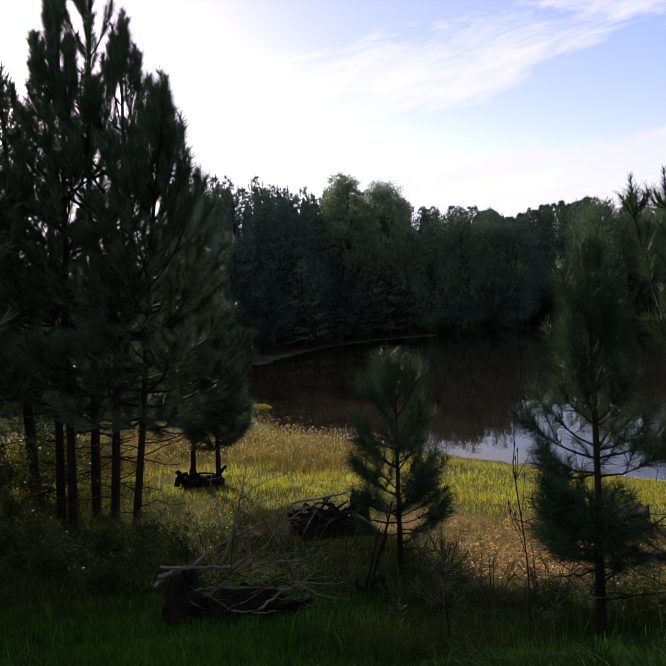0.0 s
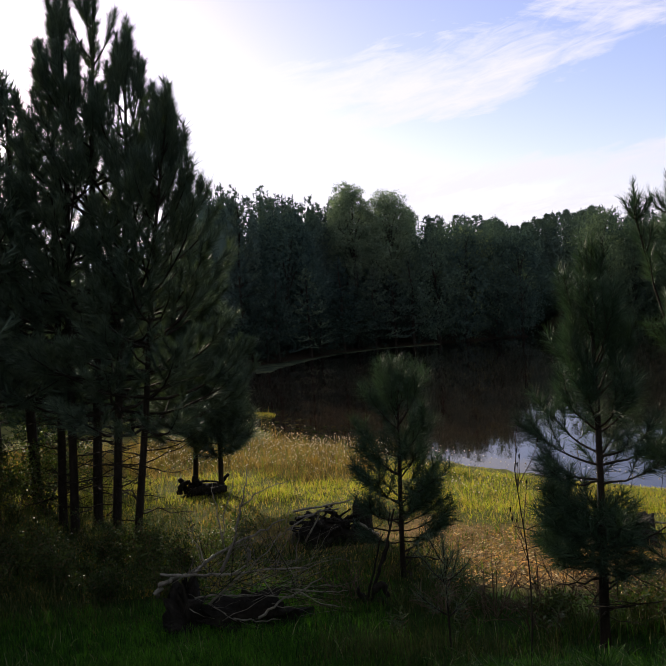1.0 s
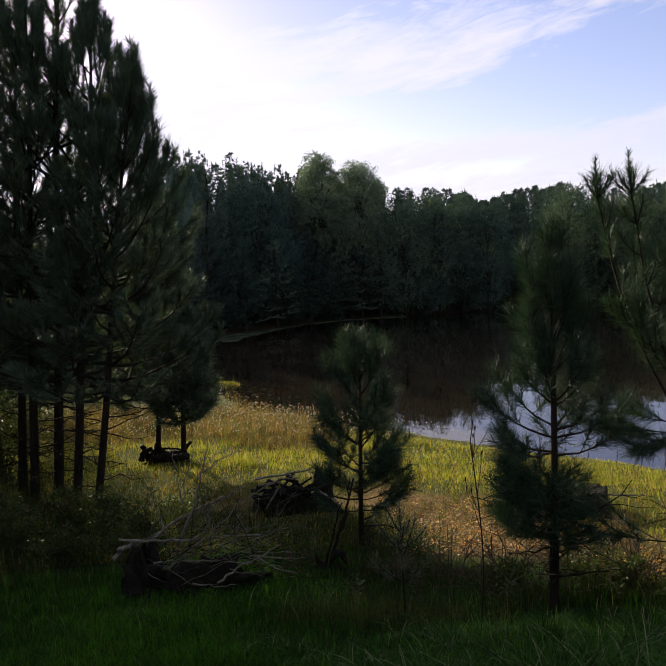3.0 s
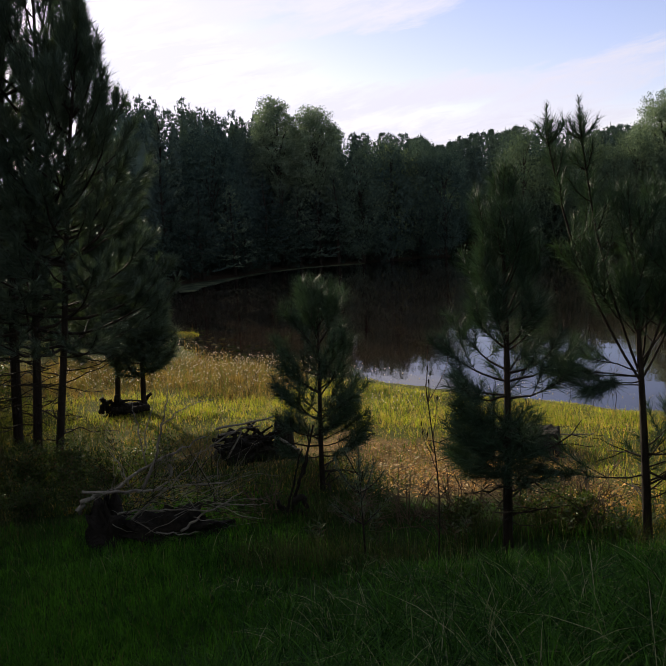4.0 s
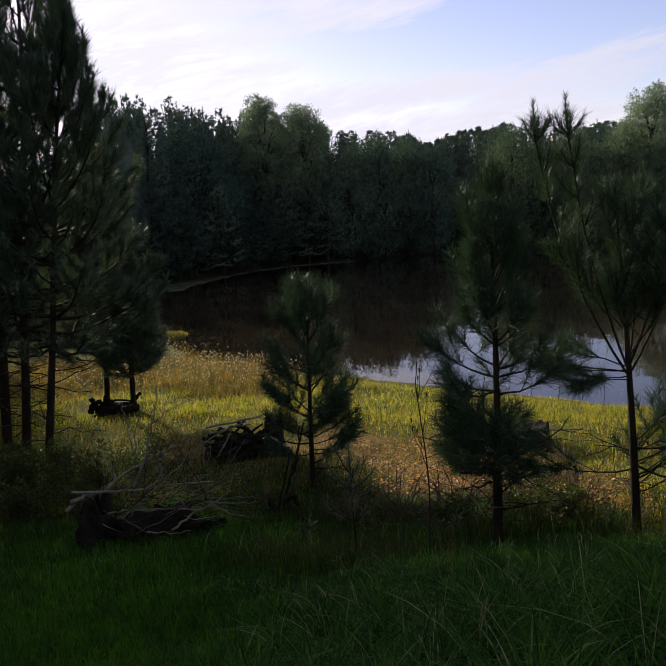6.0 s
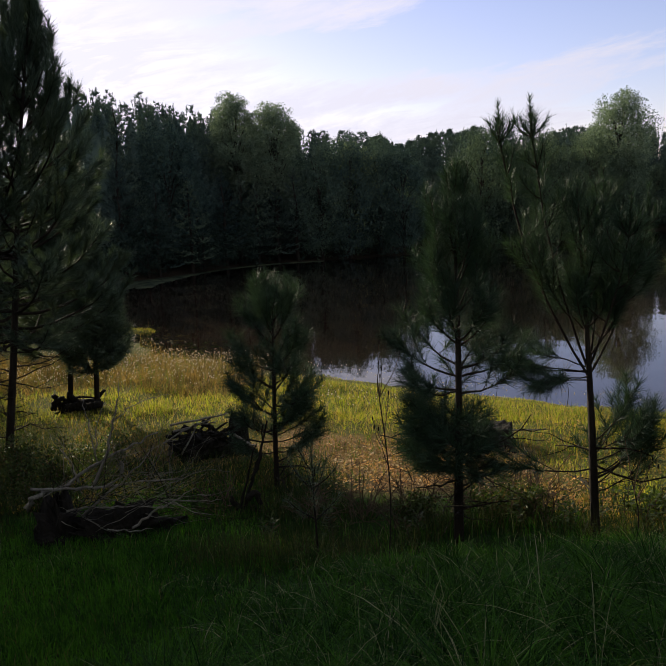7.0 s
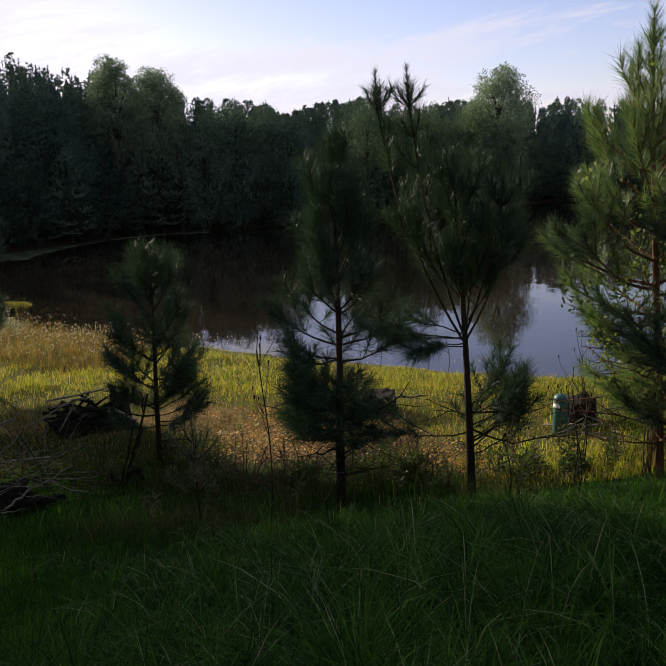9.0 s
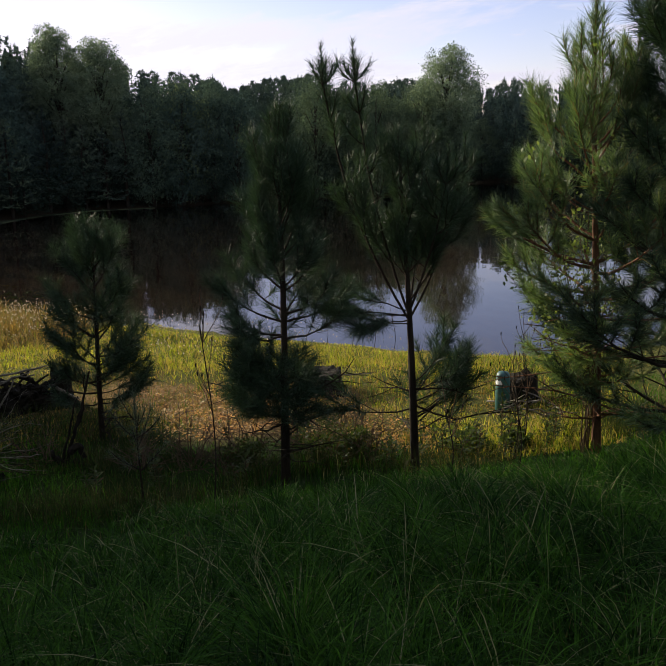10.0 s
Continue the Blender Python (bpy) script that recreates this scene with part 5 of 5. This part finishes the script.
def build_debris_heap():
    rng = np.random.default_rng(92)
    x0, y0 = -0.22, 9.3
    z0 = float(land(x0, y0))
    root = thing("log_pile", "heap of dark rotten logs and broken slabs", "log pile", (x0, y0, z0))
    for k in range(44):
        a, l = rng.uniform(-1.7, 1.5), rng.uniform(0.2, 0.6)
        c = np.array([rng.uniform(-0.3, 0.2), rng.uniform(-0.25, 0.25), rng.uniform(0.03, 0.28)])
        d = np.array([math.cos(a), rng.uniform(-0.8, 0.8), rng.uniform(-0.7, 0.7)]) * l / 2
        part("log", np_mesh("log", *stick([c - d, c + rng.normal(size=3) * 0.02, c + d], rng.uniform(0.014, 0.036), rng.uniform(0.008, 0.022), rng, 5), M_CHAR, True), root)
    for pts, r in ((((-0.42, -0.15, 0.42), (0.0, -0.1, 0.46), (0.24, -0.05, 0.49)), 0.014), (((-0.38, -0.2, 0.36), (-0.1, -0.2, 0.41), (0.1, -0.15, 0.42)), 0.012), (((-0.5, -0.24, 0.24), (-0.2, -0.22, 0.4), (0.05, -0.2, 0.46)), 0.011), (((-0.3, -0.26, 0.1), (-0.16, -0.24, 0.3), (-0.1, -0.2, 0.44)), 0.012), (((-0.46, -0.1, 0.06), (-0.42, -0.12, 0.2)), 0.022), (((0.3, -0.1, 0.24), (0.46, -0.15, 0.13), (0.54, -0.16, 0.1)), 0.018)):
        part("slab", np_mesh("slab", *stick(pts, r, r * 0.7, rng, 6), M_DEAD, True), root, "grey split slab")
    v, f = stump_shell(rng, 0.11, 0.42, 1.6, 16, 0.02, 0.06)
    part("stump", np_mesh("stump", v + [0.36, 0.02, 0], f, M_CHAR, True), root, "black broken stump")
    v, f = lump(rng, 0.3, 0.2, rough=0.4)
    part("rotten_mass", np_mesh("rotten_mass", v * [1.25, 0.9, 1], f, M_CHAR, True), root)


def build_stumps():
    rng = np.random.default_rng(93)
    s = thing("tree_stump", "wide dark sawn stump behind a young pine", "stump", at_ground(2.98, 8.6))
    part("trunk", np_mesh("trunk", *stump_shell(rng, 0.26, 0.25, 1.12, ragged=0.02), M_CHAR, True), s)
    for k in range(5):
        a = rng.uniform(0, 6.28)
        part("root", np_mesh("root", *stick([(0.2 * math.cos(a), 0.2 * math.sin(a), 0.14), (0.36 * math.cos(a), 0.36 * math.sin(a), 0.04), (0.55 * math.cos(a + 0.2), 0.55 * math.sin(a + 0.2), -0.05)], 0.07, 0.03, rng, 8), M_CHAR, True), s)
    part("splinter", np_mesh("splinter", *stick([(0.2, -0.1, 0.2), (0.42, -0.12, 0.2), (0.62, -0.1, 0.19)], 0.012, 0.006, rng, 5), M_DEAD, True), s, "pale broken stick")
    # low wreck of logs under the younger pines
    z = at_ground(-2.22, 12.5)
    w = thing("fallen_log", "dark broken log lying among marsh grass", "log", z)
    part("log", np_mesh("log", *stick([(-0.26, 0.0, 0.07), (-0.02, -0.02, 0.08), (0.3, 0.0, 0.06)], 0.095, 0.08, rng, 12, 0.012), M_CHAR, True), w)
    part("log", np_mesh("log", *stick([(-0.2, -0.16, 0.05), (0.05, -0.18, 0.06), (0.34, -0.12, 0.07)], 0.07, 0.05, rng, 10, 0.012), M_CHAR, True), w)
    for pts, r in ((((-0.3, 0.03, 0.0), (-0.33, 0.04, 0.14), (-0.4, 0.03, 0.24)), 0.05), (((0.16, 0.12, 0.05), (0.27, 0.1, 0.17), (0.36, 0.1, 0.25)), 0.034), (((-0.05, -0.05, 0.1), (-0.15, -0.08, 0.22), (-0.12, -0.06, 0.3)), 0.06), (((-0.4, -0.05, 0.02), (-0.36, -0.06, 0.16), (-0.22, -0.06, 0.2)), 0.05), (((-0.3, -0.2, -0.05), (-0.12, -0.22, 0.1), (0.1, -0.2, 0.13)), 0.06), (((-0.24, -0.06, 0.17), (0.05, -0.07, 0.2), (0.22, -0.05, 0.16)), 0.02), (((-0.1, -0.1, 0.0), (-0.04, -0.12, 0.2)), 0.04)):
        part("broken_limb", np_mesh("broken_limb", *stick(pts, r, r * 0.7, rng, 9), M_CHAR, True), w)
    # a snapped leaning trunk with loose bark
    z = at_ground(0.12, 6.9)
    t = thing("broken_snag", "snapped dark sapling trunk leaning in grass", "snag", z)
    for pts, r0, r1 in ((((0, 0, -0.05), (0.05, 0, 0.14), (0.12, 0, 0.34), (0.19, 0.02, 0.55), (0.27, 0.04, 0.82)), 0.018, 0.008), (((0.1, 0, 0.3), (0.2, 0.0, 0.5), (0.23, 0, 0.8)), 0.014, 0.006), (((-0.02, 0, 0.0), (0.05, 0, 0.3), (0.16, 0, 0.62)), 0.014, 0.005),
                        (((0.05, -0.02, 0.15), (0.14, -0.03, 0.2), (0.17, -0.03, 0.08)), 0.04, 0.02), (((0.0, -0.02, 0.02), (-0.07, -0.03, 0.12), (-0.09, -0.03, 0.18)), 0.035, 0.012), (((0.08, 0, 0.05), (0.15, -0.02, 0.0), (0.22, -0.1, -0.04)), 0.03, 0.01)):
        part("broken_limb", np_mesh("broken_limb", *stick(pts, r0, r1, rng, 7), M_CHAR, True), t)
    # fallen sticks under the sunlit pine
    for k in range(16):
        x, y = rng.uniform(4.2, 5.3), rng.uniform(5.7, 7.0)
        a, ln = rng.uniform(0, 6.28), rng.uniform(0.25, 0.7)
        g = at_ground(x, y)
        ob = new("fallen_stick", np_mesh("fallen_stick", *stick([(-ln / 2 * math.cos(a), -ln / 2 * math.sin(a), 0.02), (0, 0, rng.uniform(0.08, 0.16)), (ln / 2 * math.cos(a), ln / 2 * math.sin(a), rng.uniform(0.02, 0.3))], 0.011, 0.004, rng, 5), M_DEAD, True))
        ob.location = g
        tagged(ob, "dry bare stick fallen under a pine", "stick", "fallen sticks")


def build_marker():
    """A teal plastic marker tube in the grass, and a black stump beside it."""
    at = at_ground(4.44, 7.0, 0.10)
    root = thing("marker_post", "teal plastic marker tube standing in grass", "post", at)
    prof = [(0.0, -0.1), (0.074, -0.1), (0.074, 0.3), (0.072, 0.42), (0.068, 0.47), (0.052, 0.495), (0.025, 0.505), (0.0, 0.507)]
    n = 28
    v = np.array([(r * math.cos(2 * math.pi * j / n), r * math.sin(2 * math.pi * j / n), z) for r, z in prof for j in range(n)])
    f = np.array([(i * n + j, i * n + (j + 1) % n, (i + 1) * n + (j + 1) % n, (i + 1) * n + j) for i in range(len(prof) - 1) for j in range(n)])
    part("tube", np_mesh("tube", v, f, M_DRUM, True), root)
    # a short white strip part way round the tube, near its top
    vv, ff = [], []
    for i in range(9):
        a = math.radians(160) + 0.16 * i
        vv += [(0.0755 * math.cos(a), 0.0755 * math.sin(a), 0.37 + 0.012 * (i % 2)), (0.0735 * math.cos(a), 0.0735 * math.sin(a), 0.43 - 0.01 * (i % 3))]
    for i in range(8):
        ff.append((2 * i, 2 * i + 2, 2 * i + 3, 2 * i + 1))
    part("band", np_mesh("band", np.array(vv), np.array(ff), M_WHITE_STRIP), root, "white strip near the top")
    rng = np.random.default_rng(94)
    s = thing("tree_stump", "low black stump in sunlit grass", "stump", at_ground(4.72, 7.1))
    part("trunk", np_mesh("trunk", *stump_shell(rng, 0.17, 0.27, 1.2, 18, 0.02, 0.03), M_CHAR, True), s)
    part("splinter", np_mesh("splinter", *stick([(0.1, 0, 0.12), (0.13, 0, 0.2), (0.14, 0, 0.23)], 0.03, 0.008, rng, 6), M_CHAR, True), s)


def bushes():
    rng = np.random.default_rng(95)
    # leafless brown brush below the young pines
    for x, y, h in [(1.35, 6.0, 0.42), (2.15, 6.0, 0.45), (2.55, 6.2, 0.4), (1.95, 6.4, 0.36), (-0.1, 7.1, 0.3), (0.75, 6.6, 0.3), (1.6, 6.3, 0.4), (2.4, 5.7, 0.36), (1.1, 6.4, 0.4), (2.2, 6.6, 0.5)]:
        root = thing("dead_bush", "leafless brown brush in dry grass", "bush", at_ground(x, y), "dead brush on the bank")
        for i in range(16):
            a = rng.uniform(0, 360)
            p = grow((rng.normal() * 0.05, rng.normal() * 0.05, -0.03), a, rng.uniform(25, 80), h * rng.uniform(0.7, 1.5), rng.uniform(-40, 25), rng, 6, 12)
            wood = [tube(p, np.linspace(0.006, 0.002, 6), 4, False)]
            for j in (2, 3, 4):
                wood.append(tube(grow(p[j], a + rng.uniform(-80, 80), rng.uniform(-10, 60), 0.18, 10, rng, 4, 10), np.linspace(0.004, 0.0015, 4), 3, False))
            part("stem", np_mesh("stem", *joined(wood), M_TWIG, True), root)
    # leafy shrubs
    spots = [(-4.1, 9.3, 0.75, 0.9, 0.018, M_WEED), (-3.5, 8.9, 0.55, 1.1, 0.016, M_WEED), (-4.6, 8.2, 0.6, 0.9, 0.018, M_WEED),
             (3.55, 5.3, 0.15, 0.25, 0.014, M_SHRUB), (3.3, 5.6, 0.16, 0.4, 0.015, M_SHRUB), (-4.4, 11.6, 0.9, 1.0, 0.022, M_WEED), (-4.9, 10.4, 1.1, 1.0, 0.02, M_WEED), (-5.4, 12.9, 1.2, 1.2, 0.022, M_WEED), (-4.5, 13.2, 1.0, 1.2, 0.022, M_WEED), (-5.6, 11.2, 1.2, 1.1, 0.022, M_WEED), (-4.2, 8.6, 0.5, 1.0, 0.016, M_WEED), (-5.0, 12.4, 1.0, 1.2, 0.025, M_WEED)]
    # two low rows, added to stop sunlight leaking under the stand
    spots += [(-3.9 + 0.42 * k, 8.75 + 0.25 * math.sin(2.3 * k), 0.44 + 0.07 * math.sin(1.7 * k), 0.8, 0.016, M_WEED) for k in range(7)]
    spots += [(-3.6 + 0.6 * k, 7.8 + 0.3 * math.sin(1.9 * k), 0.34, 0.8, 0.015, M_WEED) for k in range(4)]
    spots += [(1.45, 5.95, 0.28, 0.5, 0.013, M_WEED), (2.1, 5.95, 0.34, 0.55, 0.013, M_WEED), (2.3, 5.7, 0.28, 0.4, 0.013, M_WEED)]
    for x, y, h, w, leaf, mat in spots:
        root = thing("shrub", "low leafy shrub in rough grass", "shrub", at_ground(x, y))
        cs = []
        for i in range(11):
            a = rng.uniform(0, 360)
            p = grow((rng.normal() * 0.06 * w, rng.normal() * 0.06 * w, -0.03), a, rng.uniform(50, 85), h * rng.uniform(0.6, 1.1), -10, rng, 6, 8)
            part("stem", np_mesh("stem", *tube(p, np.linspace(0.007, 0.002, 6), 5, False), M_TWIG, True), root)
            cs += [q for q in p[2:]] + [p[-1] + rng.normal(size=3) * 0.12 * w for j in range(3)]
        part("leaves", np_mesh("leaves", *leaf_cloud(rng, np.array(cs), np.full(len(cs), 0.13 * w), 26, leaf), mat), root)
    # a climber with broad pale leaves in the sunlit pine
    root = thing("climbing_vine", "climber with pale green leaves up a pine", "vine", (3.78, 4.82, -0.62))
    root.scale = (0.9, 0.9, 0.9)
    cs = []
    for i, (dx, h) in enumerate([(-0.5, 1.5), (-0.75, 1.9), (-0.3, 2.2), (0.1, 2.6), (0.3, 3.0), (-0.55, 1.1), (-0.2, 3.1), (-0.9, 1.5), (-0.65, 2.3), (-0.4, 1.7), (0.2, 2.0)]):
        p = np.array([(dx * max(s - 0.25, 0) ** 0.9 * 1.25 + 0.07 - 0.1 * s + 0.025 * math.sin(9 * s + i), 0.03 * math.sin(5 * s + 2 * i) - 0.25 * s, h * s) for s in np.linspace(-0.12, 1, 15)])
        part("stem", np_mesh("stem", *tube(p, np.linspace(0.005, 0.002, 15), 5, False), M_TWIG, True), root)
        cs += list(p[6:])
    part("leaves", np_mesh("leaves", *leaf_cloud(rng, np.array(cs), np.full(len(cs), 0.12), 15, 0.021), M_VINE), root)


def weed_stalks():
    rng = np.random.default_rng(96)
    for x, y, h in [(0.99, 4.6, 1.18), (3.35, 5.0, 0.75), (3.62, 5.3, 0.8), (4.0, 5.9, 0.9), (2.6, 4.6, 0.5), (3.1, 4.55, 0.55), (0.2, 13.5, 0.9), (4.9, 11.7, 0.6), (4.3, 12.3, 0.55), (4.0, 12.5, 0.5), (4.6, 11.9, 0.5), (5.2, 11.6, 0.55), (3.7, 12.9, 0.5), (1.55, 20.6, 1.2)]:
        root = thing("weed_stalk", "tall thin dry weed with small seed heads", "weed", at_ground(x, y), "weed stalks")
        stem = np.array([(0.03 * math.sin(4 * s), 0.02 * s, h * s - 0.05 * (s == 0)) for s in np.linspace(0, 1, 12)])
        part("stem", np_mesh("stem", *tube(stem, np.linspace(0.005, 0.003, 12), 6, False), M_BARK, True), root)
        for i in range(9):
            b = stem[int(rng.uniform(6, 11.9))]
            p = grow(b, rng.uniform(0, 360), rng.uniform(40, 70), rng.uniform(0.12, 0.34), 12, rng, 5, 6)
            br = part("side_stem", np_mesh("side_stem", *tube(p, np.linspace(0.003, 0.0015, 5), 4, False), M_TWIG, True), root)
            v, f = tube([p[-1] - [0, 0, 0.004], p[-1] + [0, 0, 0.012], p[-1] + [0.002, 0, 0.024]], [0.003, 0.005, 0.002], 6)
            part("seed_head", np_mesh("seed_head", v, f, M_CHAR, True), br)


def leafy_weeds():
    """Upright leafy weeds between the long grass and the marsh."""
    rng = np.random.default_rng(98)
    spots = [(3.40, 5.3, 0.42), (3.18, 5.35, 0.34), (2.97, 5.2, 0.3), (3.62, 5.45, 0.34), (3.3, 5.05, 0.26), (2.75, 5.5, 0.3), (3.75, 5.2, 0.3), (2.45, 5.35, 0.26), (2.1, 5.55, 0.28), (1.35, 5.6, 0.3), (1.75, 5.7, 0.26), (3.05, 5.65, 0.3), (3.95, 5.5, 0.36), (0.75, 5.9, 0.3), (0.3, 6.2, 0.28)]
    for x, y, h in spots:
        root = thing("leafy_weed", "upright leafy weed at the edge of long grass", "weed", at_ground(x, y), "leafy weeds")
        for k in range(3):
            a0 = rng.uniform(0, 360)
            p = grow((0.03 * k, rng.normal() * 0.03, -0.03), a0, rng.uniform(72, 88), h * rng.uniform(0.7, 1.1), 4, rng, 8, 4)
            part("stem", np_mesh("stem", *tube(p, np.linspace(0.004, 0.002, 8), 5, False), M_TWIG, True), root)
            vs = []
            for i in range(26):
                q = p[2:][int(5.99 * i / 26)] + rng.normal(size=3) * 0.006
                a, e, ln = 2.4 * i, math.radians(rng.uniform(15, 50)), rng.uniform(0.05, 0.1)
                d = np.array([math.cos(a) * math.cos(e), math.sin(a) * math.cos(e), math.sin(e)])
                w = np.array([-math.sin(a), math.cos(a), 0.2]) * 0.009
                vs.append([q, q + 0.45 * ln * d + w, q + ln * d - [0, 0, 0.012], q + 0.45 * ln * d - w])
            v = np.array(vs).reshape(-1, 3)
            part("leaves", np_mesh("leaves", v, np.arange(len(v)).reshape(-1, 4), M_WEED), root)


def algae_mats():
    """A scum of pale algae that follows the far bank, widest at its near end."""
    rng = np.random.default_rng(97)
    line = np.array([(-4.9, 37.8, 4.0), (-4.0, 38.6, 5.2), (-2.9, 40.0, 4.2), (-2.1, 41.4, 1.4), (-0.2, 44.8, 0.7), (2.2, 46.8, 0.5), (4.0, 47.1, 0.4), (5.8, 47.2, 0.25)])
    t = np.linspace(0, len(line) - 1, 90)
    x, y, w = (np.interp(t, np.arange(len(line)), line[:, k]) for k in range(3))
    w = w * (1 + 0.25 * np.sin(5 * t) + 0.14 * rng.normal(size=len(t)))
    z = np.zeros(len(t))
    rows = [np.stack([x, y - 0.52 * w, z - 0.02], -1), np.stack([x, y - 0.5 * w, z + 0.006], -1), np.stack([x, y, z + 0.014], -1), np.stack([x, y + 0.5 * w + 0.3, z + 0.006], -1)]
    v = np.stack(rows, 1).reshape(-1, 3) - np.array([0, 42, 0])
    f = np.array([(4 * i + k, 4 * i + 4 + k, 4 * i + 5 + k, 4 * i + 1 + k) for i in range(len(t) - 1) for k in range(3)])
    ob = new("algae_mat", np_mesh("algae_mat", v, f, M_ALGAE))
    ob.location = (0, 42, WATER + 0.004)
    tagged(ob, "pale algae scum floating along the far bank", "algae")


build_brush_pile()
build_debris_heap()
build_stumps()
build_marker()
bushes()
weed_stalks()
leafy_weeds()
algae_mats()
